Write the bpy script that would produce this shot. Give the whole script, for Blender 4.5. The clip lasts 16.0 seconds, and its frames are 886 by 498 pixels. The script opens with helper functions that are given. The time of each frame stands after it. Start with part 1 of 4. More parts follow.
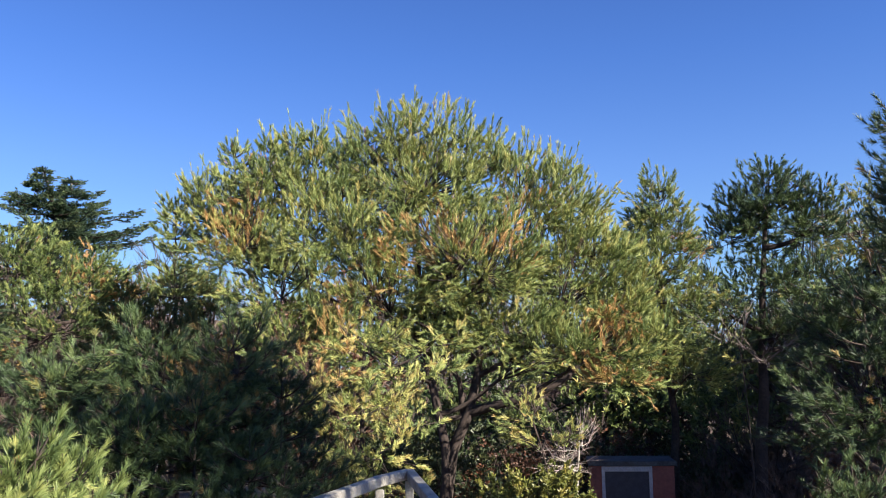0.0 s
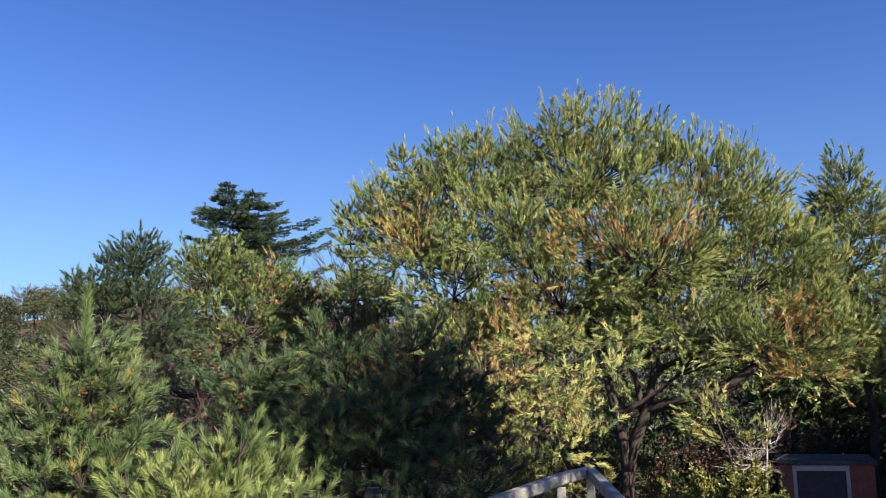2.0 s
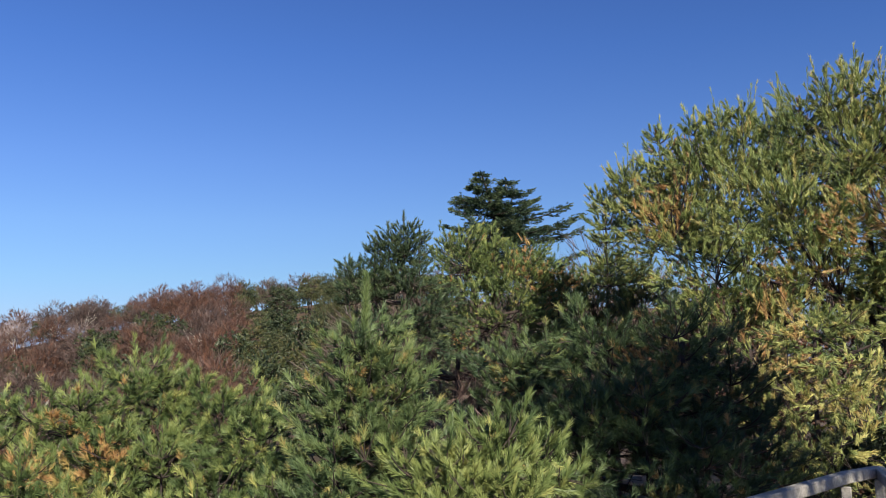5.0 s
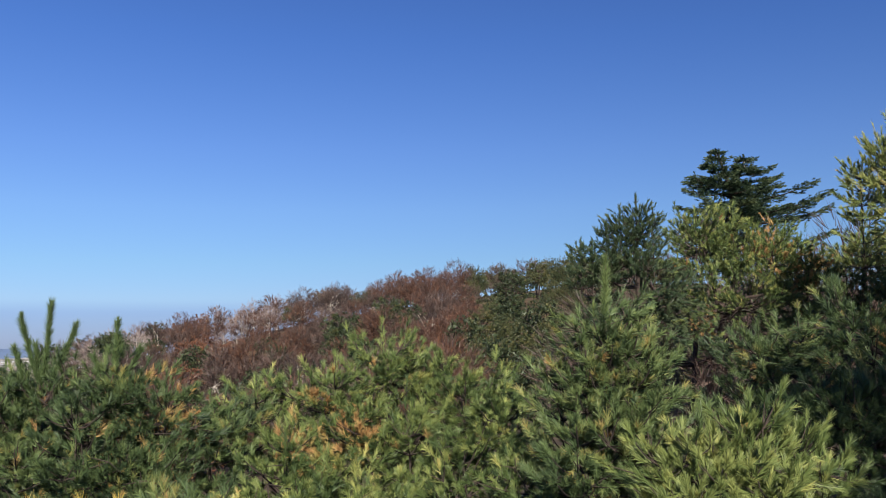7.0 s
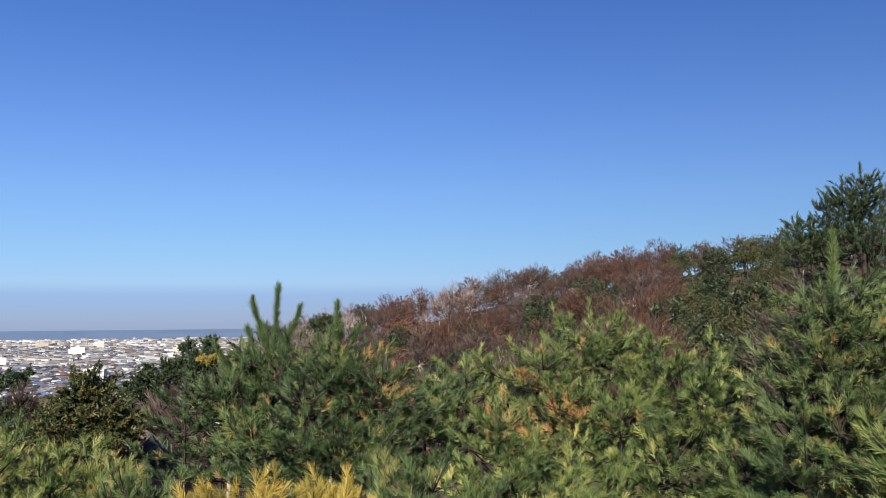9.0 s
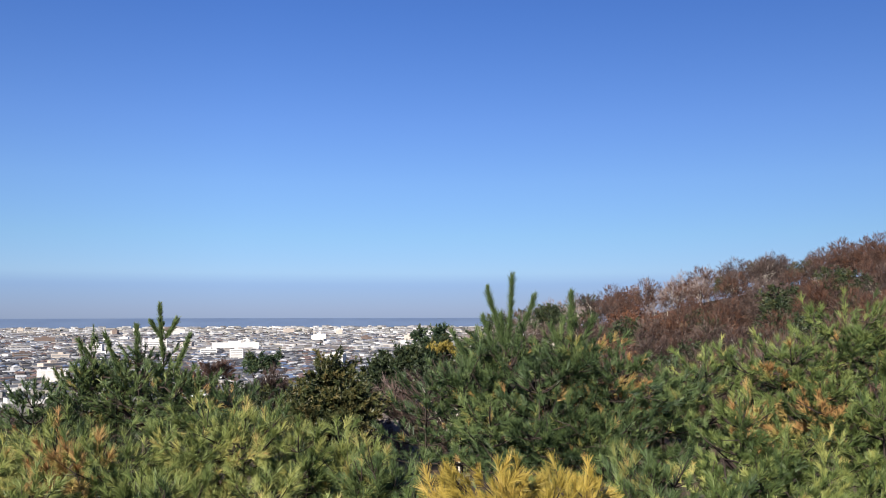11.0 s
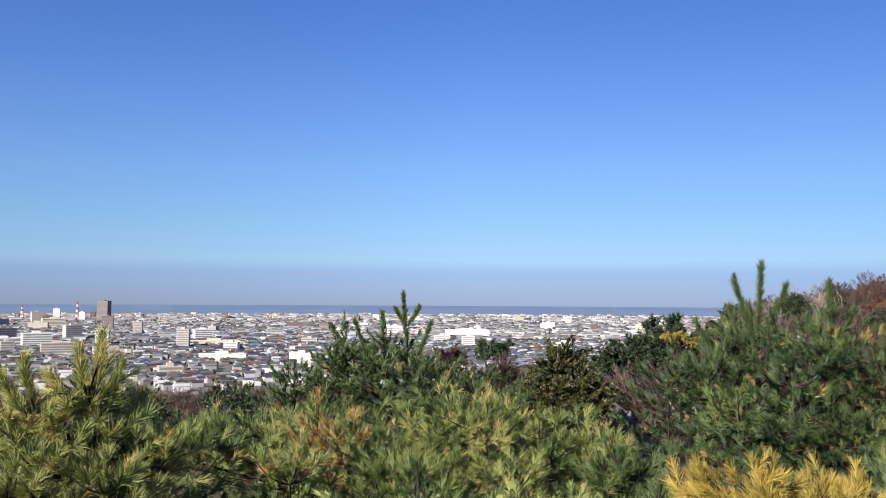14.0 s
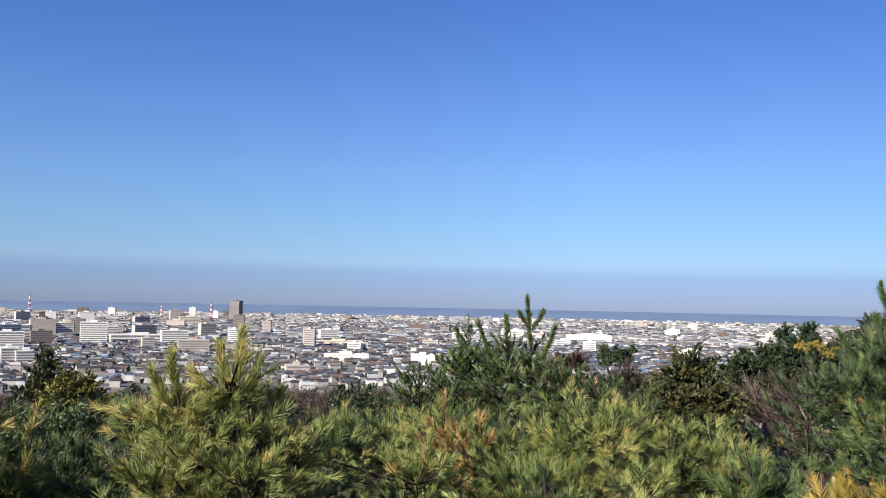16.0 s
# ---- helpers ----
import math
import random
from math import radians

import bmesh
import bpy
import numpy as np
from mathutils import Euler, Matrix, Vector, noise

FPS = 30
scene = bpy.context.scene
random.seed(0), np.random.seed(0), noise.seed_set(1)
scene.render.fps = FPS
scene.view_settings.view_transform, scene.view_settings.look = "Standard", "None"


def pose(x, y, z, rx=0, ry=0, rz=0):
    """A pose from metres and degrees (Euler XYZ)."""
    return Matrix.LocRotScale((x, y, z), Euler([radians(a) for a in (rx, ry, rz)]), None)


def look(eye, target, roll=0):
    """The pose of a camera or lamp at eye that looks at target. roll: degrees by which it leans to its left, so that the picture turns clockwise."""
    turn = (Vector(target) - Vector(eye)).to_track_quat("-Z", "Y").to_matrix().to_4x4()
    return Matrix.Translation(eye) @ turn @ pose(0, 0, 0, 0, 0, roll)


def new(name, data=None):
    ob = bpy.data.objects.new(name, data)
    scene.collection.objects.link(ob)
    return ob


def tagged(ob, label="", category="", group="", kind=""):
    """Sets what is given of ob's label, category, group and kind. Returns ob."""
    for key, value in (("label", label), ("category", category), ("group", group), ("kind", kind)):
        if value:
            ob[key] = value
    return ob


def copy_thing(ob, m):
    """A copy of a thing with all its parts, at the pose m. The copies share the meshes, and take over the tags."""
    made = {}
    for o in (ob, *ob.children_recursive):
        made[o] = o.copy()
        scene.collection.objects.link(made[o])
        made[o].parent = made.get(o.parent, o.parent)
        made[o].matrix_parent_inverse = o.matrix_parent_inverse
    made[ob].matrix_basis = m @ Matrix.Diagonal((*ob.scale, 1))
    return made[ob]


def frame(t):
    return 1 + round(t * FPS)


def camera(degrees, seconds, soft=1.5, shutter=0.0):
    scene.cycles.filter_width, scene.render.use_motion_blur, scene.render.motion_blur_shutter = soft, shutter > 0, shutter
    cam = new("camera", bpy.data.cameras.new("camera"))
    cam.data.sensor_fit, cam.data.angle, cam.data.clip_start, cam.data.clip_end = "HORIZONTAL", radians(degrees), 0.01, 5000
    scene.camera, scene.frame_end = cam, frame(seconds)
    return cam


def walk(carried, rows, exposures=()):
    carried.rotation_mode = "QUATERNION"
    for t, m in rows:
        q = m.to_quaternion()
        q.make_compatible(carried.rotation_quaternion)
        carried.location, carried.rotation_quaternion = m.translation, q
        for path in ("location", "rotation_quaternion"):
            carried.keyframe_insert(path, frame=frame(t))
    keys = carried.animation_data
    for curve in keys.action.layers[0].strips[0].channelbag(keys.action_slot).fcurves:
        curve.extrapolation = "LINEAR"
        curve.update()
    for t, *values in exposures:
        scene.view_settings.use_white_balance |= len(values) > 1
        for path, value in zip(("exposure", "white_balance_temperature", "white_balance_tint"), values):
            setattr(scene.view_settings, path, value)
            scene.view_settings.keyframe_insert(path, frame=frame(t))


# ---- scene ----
# A slow turn to the left on a lookout: the eye swings round at arm's length.
cam = camera(53.6, 16.0, soft=0.95)
EYE, ARM = 4.4, 0.36
TURN = [  # seconds, bearing to the left of the y axis, pitch, lean to the right
    (0.0, 0.00, 7.04, 0.79), (0.5, 2.46, 7.15, 1.09), (1.0, 5.20, 7.22, 1.53), (1.5, 8.09, 7.23, 1.95),
    (2.0, 10.80, 7.14, 1.81), (2.5, 13.04, 7.00, 1.51), (3.0, 15.59, 6.96, 1.07), (5.5, 30.36, 6.42, 0.87),
    (6.0, 33.83, 6.12, 0.64), (6.5, 37.54, 5.78, 0.54), (7.0, 41.88, 5.80, 0.48), (7.5, 46.17, 5.53, 0.51),
    (8.0, 48.93, 5.16, 0.66), (8.5, 51.42, 4.85, 0.60), (9.0, 54.78, 4.67, 0.46), (9.5, 58.98, 4.51, 0.12),
    (12.0, 74.77, 3.90, 0.16), (12.5, 77.30, 3.80, 0.04), (13.0, 79.59, 3.65, -0.18), (13.5, 81.86, 3.53, -0.22),
    (14.0, 84.19, 3.29, -0.32), (14.5, 86.70, 3.36, -0.66), (15.0, 88.83, 3.44, -1.09), (15.5, 90.45, 3.47, -1.17),
    (16.0, 92.08, 3.43, -1.13),
]
walk(cam, [(t, pose(-ARM * math.sin(radians(b)), ARM * math.cos(radians(b)), EYE, 90 + p, 0, b) @ pose(0, 0, 0, 0, 0, -l))
           for t, b, p, l in TURN], exposures=[(0.0, 1.85), (1.5, 1.66), (3.0, 1.4), (5.5, 1.19), (7.0, 1.09), (9.0, 1.05), (12.0, 1.11), (14.5, 1.18), (16.0, 1.18)])

# ---- light ----
SUN_AT = Vector((0.70, -0.69, 0.57)).normalized()
world = bpy.data.worlds.new("sky")
scene.world = world
world.use_nodes = True
wn, wl = world.node_tree.nodes, world.node_tree.links
sky = wn.new("ShaderNodeTexSky")
sky.sky_type, sky.sun_disc = "NISHITA", False
sky.sun_elevation = math.asin(SUN_AT.z)
sky.sun_rotation = math.atan2(SUN_AT.x, SUN_AT.y)
sky.altitude, sky.air_density, sky.dust_density, sky.ozone_density = 100, 1.0, 0.0, 4.0
# clear autumn air: deep blue above, a greyish lavender band of haze low over the sea
co = wn.new("ShaderNodeTexCoord")
sep = wn.new("ShaderNodeSeparateXYZ")
wl.new(co.outputs["Generated"], sep.inputs[0])
air = wn.new("ShaderNodeValToRGB")
for k, (z, c) in enumerate(((0.0, (0.29, 0.39, 0.79)), (0.030, (0.35, 0.455, 0.84)), (0.044, (0.48, 0.59, 0.90)), (0.085, (0.53, 0.66, 0.89)),
                            (0.145, (0.59, 0.71, 0.97)), (0.21, (0.57, 0.70, 1.03)), (0.33, (0.46, 0.64, 1.05)), (0.62, (0.355, 0.50, 0.89)))):
    e = air.color_ramp.elements[k] if k < 2 else air.color_ramp.elements.new(z)
    e.position, e.color = z, (*c, 1)
wl.new(sep.outputs["Z"], air.inputs[0])
tint = wn.new("ShaderNodeMix")
tint.data_type, tint.blend_type = "RGBA", "MULTIPLY"
tint.inputs[0].default_value = 1.0
wl.new(sky.outputs[0], tint.inputs[6])
wl.new(air.outputs[0], tint.inputs[7])
# the sky is deepest away from the sun, over the hills, and pales towards the sea
away = wn.new("ShaderNodeVectorMath")
away.operation = "DOT_PRODUCT"
away.inputs[1].default_value = (-math.sin(radians(10)), math.cos(radians(10)), 0)
wl.new(co.outputs["Generated"], away.inputs[0])
paler = wn.new("ShaderNodeMapRange")
for k, v in enumerate((1.0, 0.3, 0.86, 1.22)):
    paler.inputs[k + 1].default_value = v
wl.new(away.outputs["Value"], paler.inputs[0])
deep = wn.new("ShaderNodeVectorMath")
deep.operation = "SCALE"
wl.new(tint.outputs[2], deep.inputs[0])
wl.new(paler.outputs[0], deep.inputs["Scale"])
wl.new(deep.outputs[0], wn["Background"].inputs[0])
wn["Background"].inputs[1].default_value = 0.05
sun = new("sun", bpy.data.lights.new("sun", "SUN"))
sun.data.energy, sun.data.angle, sun.data.color = 5.0, radians(0.5), (1.0, 0.93, 0.82)
sun.matrix_world = look((0, 0, 60), Vector((0, 0, 60)) - SUN_AT)

# ---- materials ----


def material(name, rough=0.8, metal=0.0, spec=0.3):
    m = bpy.data.materials.new(name)
    m.use_nodes = True
    b = m.node_tree.nodes["Principled BSDF"]
    b.inputs["Roughness"].default_value = rough
    b.inputs["Metallic"].default_value = metal
    b.inputs["Specular IOR Level"].default_value = spec
    return m, m.node_tree.nodes, m.node_tree.links, b


def ramp(nodes, stops, constant=False):
    r = nodes.new("ShaderNodeValToRGB")
    if constant:
        r.color_ramp.interpolation = "CONSTANT"
    e = r.color_ramp.elements
    while len(e) < len(stops):
        e.new(0.5)
    for k, (at_, c) in zip(e, stops):
        k.position, k.color = at_, (*c, 1)
    return r


def noise_node(nodes, links, scale, detail=4.0):
    co = nodes.new("ShaderNodeTexCoord")
    n = nodes.new("ShaderNodeTexNoise")
    n.inputs["Scale"].default_value, n.inputs["Detail"].default_value = scale, detail
    links.new(co.outputs["Object"], n.inputs["Vector"])
    return n


def grained(name, dark, light, scale, rough=0.85, bump=0.4, fine=6.0):
    """A surface with stains at one scale and grain with relief at a finer one."""
    m, n, l, b = material(name, rough)
    a, f = noise_node(n, l, scale), noise_node(n, l, scale * fine, 8.0)
    mix = n.new("ShaderNodeMath")
    mix.operation = "MULTIPLY_ADD"
    mix.inputs[1].default_value = 0.5
    l.new(a.outputs[0], mix.inputs[0])
    half = n.new("ShaderNodeMath")
    half.operation = "MULTIPLY"
    half.inputs[1].default_value = 0.5
    l.new(f.outputs[0], half.inputs[0])
    l.new(half.outputs[0], mix.inputs[2])
    r = ramp(n, [(0.33, dark), (0.66, light)])
    l.new(mix.outputs[0], r.inputs[0])
    l.new(r.outputs[0], b.inputs["Base Color"])
    bp = n.new("ShaderNodeBump")
    bp.inputs["Strength"].default_value = bump
    l.new(f.outputs[0], bp.inputs["Height"])
    l.new(bp.outputs[0], b.inputs["Normal"])
    return m


def foliage_material(name, stops, through_light=0.1, rough=0.5):
    """Needles or leaves: the hue follows the tone of each shoot, from dark green to dry."""
    m, n, l, b = material(name, rough, spec=0.32)
    at_ = n.new("ShaderNodeAttribute")
    at_.attribute_name = "tone"
    ns = noise_node(n, l, 0.9, 2.0)
    add = n.new("ShaderNodeMath")
    add.operation = "MULTIPLY_ADD"
    add.inputs[1].default_value, add.inputs[2].default_value = 0.24, -0.12
    l.new(ns.outputs[0], add.inputs[0])
    sm = n.new("ShaderNodeMath")
    l.new(at_.outputs["Fac"], sm.inputs[0])
    l.new(add.outputs[0], sm.inputs[1])
    r = ramp(n, stops)
    l.new(sm.outputs[0], r.inputs[0])
    l.new(r.outputs[0], b.inputs["Base Color"])
    tr = n.new("ShaderNodeBsdfTranslucent")
    l.new(r.outputs[0], tr.inputs[0])
    mx = n.new("ShaderNodeMixShader")
    mx.inputs[0].default_value = through_light
    l.new(b.outputs[0], mx.inputs[1])
    l.new(tr.outputs[0], mx.inputs[2])
    l.new(mx.outputs[0], n["Material Output"].inputs[0])
    return m


DRY = (0.33, 0.19, 0.075)
PINE = foliage_material("pine_needles", [(0.0, (0.038, 0.062, 0.022)), (0.3, (0.082, 0.116, 0.034)), (0.55, (0.172, 0.206, 0.062)),
                                         (0.75, (0.274, 0.282, 0.086)), (0.87, (0.34, 0.31, 0.10)), (0.97, DRY)])
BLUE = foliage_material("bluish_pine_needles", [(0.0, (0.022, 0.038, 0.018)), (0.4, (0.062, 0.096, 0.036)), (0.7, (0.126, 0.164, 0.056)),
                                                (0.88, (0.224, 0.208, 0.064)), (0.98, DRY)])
FIR = foliage_material("fir_needles", [(0.0, (0.018, 0.034, 0.02)), (0.6, (0.04, 0.065, 0.03)), (1.0, (0.09, 0.11, 0.045))], 0.15)
GOLD = foliage_material("yellow_needles", [(0.0, (0.170, 0.136, 0.030)), (0.6, (0.340, 0.255, 0.051)), (1.0, (0.408, 0.289, 0.076))])
SHRUB = foliage_material("olive_leaves", [(0.0, (0.040, 0.052, 0.012)), (0.5, (0.104, 0.112, 0.024)), (1.0, (0.192, 0.160, 0.040))])
EVERGREEN = foliage_material("evergreen_leaves", [(0.0, (0.015, 0.025, 0.013)), (0.6, (0.035, 0.048, 0.020)), (1.0, (0.077, 0.077, 0.028))], 0.1)
OLIVE = foliage_material("cedar_leaves", [(0.0, (0.018, 0.026, 0.010)), (0.5, (0.048, 0.056, 0.019)), (1.0, (0.12, 0.092, 0.032))], 0.1)
RUSSET = foliage_material("russet_leaves", [(0.0, (0.036, 0.024, 0.020)), (0.5, (0.069, 0.038, 0.028)), (1.0, (0.138, 0.059, 0.030))], 0.1)
TWIGS = foliage_material("bare_twigs", [(0.0, (0.022, 0.016, 0.014)), (0.5, (0.058, 0.037, 0.030)), (1.0, (0.122, 0.083, 0.070))], 0.0)
PALE = foliage_material("pale_twigs", [(0.0, (0.10, 0.078, 0.072)), (0.5, (0.17, 0.13, 0.12)), (1.0, (0.26, 0.205, 0.19))], 0.0)
BARK = grained("pine_bark", (0.012, 0.009, 0.008), (0.055, 0.039, 0.032), 4.0, 0.95, 0.9)
PALE_BARK = grained("pale_bark", (0.22, 0.19, 0.16), (0.48, 0.44, 0.38), 6.0, 0.9, 0.5)
WOOD = grained("weathered_wood", (0.22, 0.20, 0.17), (0.42, 0.39, 0.34), 5.0, 0.85, 0.5, 9.0)
RED = grained("shed_board", (0.11, 0.035, 0.028), (0.19, 0.06, 0.045), 3.0, 0.7, 0.3, 8.0)
TAR = grained("roof_felt", (0.02, 0.02, 0.022), (0.06, 0.06, 0.065), 5.0, 0.7, 0.3)
FRAME = grained("grey_frame", (0.20, 0.19, 0.20), (0.34, 0.32, 0.33), 7.0, 0.6, 0.2)
DARK = grained("dark_mesh", (0.012, 0.012, 0.018), (0.035, 0.034, 0.045), 8.0, 0.6, 0.2)
GRAVEL = grained("bare_earth", (0.10, 0.08, 0.065), (0.20, 0.165, 0.14), 0.8, 0.95, 0.4, 9.0)

# ---- builders ----


def at(bearing, rise, d):
    """The place d metres out from the lookout, by bearing and elevation in degrees."""
    b = radians(bearing)
    return np.array((-math.sin(b) * d, math.cos(b) * d, EYE + d * math.tan(radians(rise))))


def mesh_of(name, verts, faces, mat, tone=None):
    """A mesh of triangles from arrays."""
    me = bpy.data.meshes.new(name)
    verts, faces = np.asarray(verts, np.float32), np.asarray(faces, np.int32)
    k = faces.shape[1]
    me.vertices.add(len(verts))
    me.vertices.foreach_set("co", verts.ravel())
    me.loops.add(faces.size)
    me.loops.foreach_set("vertex_index", faces.ravel())
    me.polygons.add(len(faces))
    me.polygons.foreach_set("loop_start", np.arange(0, faces.size, k, dtype=np.int32))
    if tone is not None:
        a = me.attributes.new("tone", "FLOAT", "FACE")
        a.data.foreach_set("value", np.asarray(tone, np.float32))
    me.update(calc_edges=True)
    me.validate()
    me.polygons.foreach_set("use_smooth", np.zeros(len(me.polygons), bool))
    me.materials.append(mat)
    return me


def unit(v):
    return v / np.maximum(np.linalg.norm(v, axis=-1, keepdims=True), 1e-9)


def needles(name, rng, p, axis, length, tone, n, size, width, mat, spread=(18, 48)):
    """Shoots at p along axis, each set with n needles that point forwards and out."""
    m = len(p)
    axis = unit(axis)
    side = unit(np.cross(axis, rng.normal(size=(m, 3))))
    other = np.cross(axis, side)
    u = rng.random((m, n)) ** 0.7
    turn = rng.random((m, n)) * 2 * np.pi
    op = np.radians(rng.uniform(spread[0], spread[1], (m, n))) * (1.1 - 0.4 * u)
    out = np.cos(turn)[..., None] * side[:, None] + np.sin(turn)[..., None] * other[:, None]
    way = np.cos(op)[..., None] * axis[:, None] + np.sin(op)[..., None] * out
    base = p[:, None] + axis[:, None] * (u * length[:, None])[..., None]
    ln = size * rng.uniform(0.75, 1.15, (m, 1)) * rng.uniform(0.85, 1.12, (m, n))
    tip = base + way * ln[..., None]
    wide = unit(np.cross(way, rng.normal(size=(m, n, 3)))) * (width * 0.5)
    v = np.stack([base - wide, base + wide, tip], 2).reshape(-1, 3)
    f = np.arange(m * n * 3).reshape(-1, 3)
    # new growth lighter at the tip, base tone darkened to suggest shaded depth
    shade = np.repeat(tone, n) + ((u - 0.5) * 0.14 + rng.normal(0, 0.04, (m, n))).ravel() * (np.repeat(tone, n) < 0.86)
    return mesh_of(name, v, f, mat, shade)


def tubes(name, lines, mat, sides=5):
    """Tapered round limbs along polylines of (points, radii), in one mesh."""
    vs, fs, k = [], [], 0
    ang = np.arange(sides) * 2 * np.pi / sides
    for pts, rad in lines:
        pts = np.asarray(pts, float)
        way = unit(np.gradient(pts, axis=0))
        ref = np.array((0.31, 0.17, 0.93)) if abs(way[0][2]) < 0.8 else np.array((1.0, 0.1, 0.0))
        a = unit(np.cross(way, ref))
        b = np.cross(way, a)
        ring = pts[:, None] + (a[:, None] * np.cos(ang)[None, :, None] + b[:, None] * np.sin(ang)[None, :, None]) * np.asarray(rad)[:, None, None]
        vs.append(ring.reshape(-1, 3))
        for i in range(len(pts) - 1):
            for j in range(sides):
                q = k + i * sides + j, k + i * sides + (j + 1) % sides
                fs += [(q[0], q[1], q[1] + sides), (q[0], q[1] + sides, q[0] + sides)]
        k += len(pts) * sides
    me = mesh_of(name, np.concatenate(vs), fs, mat)
    me.polygons.foreach_set("use_smooth", np.ones(len(me.polygons), bool))
    return me


def curve_line(a, b, c, n=6):
    s = np.linspace(0, 1, n)[:, None]
    return (1 - s) ** 2 * a + 2 * s * (1 - s) * b + s ** 2 * c


def thing(name, at_, label, category, group="", kind=""):
    ob = new(name)
    ob.location = at_
    return tagged(ob, label, category, group, kind)


def child(name, me, parent, label=""):
    """Links a mesh whose places are the world's under a thing."""
    ob = new(name, me)
    ob.parent = parent
    top = parent.location if parent.parent is None else parent.parent.location
    me.transform(Matrix.Translation(-Vector(top)))
    return tagged(ob, label)


def part(name, bm, mat, parent, label=""):
    me = bpy.data.meshes.new(name)
    bm.to_mesh(me)
    bm.free()
    me.materials.append(mat)
    ob = new(name, me)
    ob.parent = parent
    return tagged(ob, label)


def box(bm, x0, x1, y0, y1, z0, z1, bevel=0.0):
    r = bmesh.ops.create_cube(bm, size=1, matrix=Matrix.LocRotScale(((x0 + x1) / 2, (y0 + y1) / 2, (z0 + z1) / 2), None, (x1 - x0, y1 - y0, z1 - z0)))
    if bevel:
        bmesh.ops.bevel(bm, geom=list({e for v in r["verts"] for e in v.link_edges}), offset=bevel, segments=1, affect="EDGES")
    return bm


def smooth(a, b, x):
    t = np.clip((x - a) / (b - a), 0, 1)
    return t * t * (3 - 2 * t)


# ---- ground ----
RIDGE_B = (10, 28, 33, 41, 47.5, 52, 57, 61, 64.5, 67.5, 72)
RIDGE_E = (4.4, 5.4, 5.4, 4.6, 3.6, 2.7, 1.4, 0.6, 0.0, -1.8, -6.0)
PLAIN = EYE - 80.0
SHORE = 4560.0


def ground_z(x, y):
    """The height of the land: a wooded knoll, a ridge across a dip, a slope down to the plain, the sea far out."""
    x, y = np.asarray(x, float), np.asarray(y, float)
    d = np.hypot(x, y)
    b = np.degrees(np.arctan2(-x, y))
    fall = np.interp(d, (0, 15, 60, 250, 600, 800), (0, 0, -6.5, -26, -74, EYE - 80.0))
    flat = np.interp(d, (0, 15, 60, 250, 900, 1500), (0, 0, -1.5, -4, -30, EYE - 80.0))
    side = smooth(30, 62, b) * (1 - smooth(140, 165, b))
    z = fall * side + flat * (1 - side)
    top = EYE + 170 * np.tan(np.radians(np.interp(b, RIDGE_B, RIDGE_E))) - 5.5
    k = np.exp(-((d - 185) / 62) ** 2) * smooth(8, 20, b) * (1 - smooth(68, 73, b))
    z = z + (np.maximum(top, z) - z) * np.where(d > 185, np.exp(-((d - 185) / 110) ** 2), k) * (k > 0)
    sea = EYE - 4980 * math.tan(radians(0.42))
    return np.where(d > SHORE, PLAIN + (sea - PLAIN) * np.clip((d - SHORE) / (4980 - SHORE), 0, 1), z)


def ring_sheet(name, radii, mat, kind_label, lift=0.0):
    bs = np.radians(np.arange(0, 360, 1.5))
    v = np.array([(-math.sin(b) * r, math.cos(b) * r) for r in radii for b in bs])
    z = ground_z(v[:, 0], v[:, 1]) + lift
    n = len(bs)
    f = [(i * n + j, i * n + (j + 1) % n, (i + 1) * n + (j + 1) % n, (i + 1) * n + j) for i in range(len(radii) - 1) for j in range(n)]
    ob = new(name, mesh_of(name, np.column_stack([v, z]), f, mat))
    ob.data.polygons.foreach_set("use_smooth", np.ones(len(ob.data.polygons), bool))
    return tagged(ob, kind_label, name, kind="structure")


def ground_material():
    """Leaf litter on the knoll, town ground on the plain."""
    m, n, l, b = material("ground", 0.95)
    a, f = noise_node(n, l, 0.35), noise_node(n, l, 0.012, 6.0)
    r1 = ramp(n, [(0.35, (0.03, 0.022, 0.014)), (0.65, (0.10, 0.066, 0.04))])
    r2 = ramp(n, [(0.38, (0.06, 0.06, 0.05)), (0.5, (0.12, 0.115, 0.105)), (0.64, (0.20, 0.18, 0.15))])
    l.new(a.outputs[0], r1.inputs[0])
    l.new(f.outputs[0], r2.inputs[0])
    co = n.new("ShaderNodeTexCoord")
    ln = n.new("ShaderNodeVectorMath")
    ln.operation = "LENGTH"
    l.new(co.outputs["Object"], ln.inputs[0])
    mr = n.new("ShaderNodeMapRange")
    mr.inputs[1].default_value, mr.inputs[2].default_value = 500, 800
    l.new(ln.outputs["Value"], mr.inputs[0])
    mx = n.new("ShaderNodeMix")
    mx.data_type = "RGBA"
    l.new(mr.outputs[0], mx.inputs[0])
    l.new(r1.outputs[0], mx.inputs[6])
    l.new(r2.outputs[0], mx.inputs[7])
    l.new(mx.outputs[2], b.inputs["Base Color"])
    return m


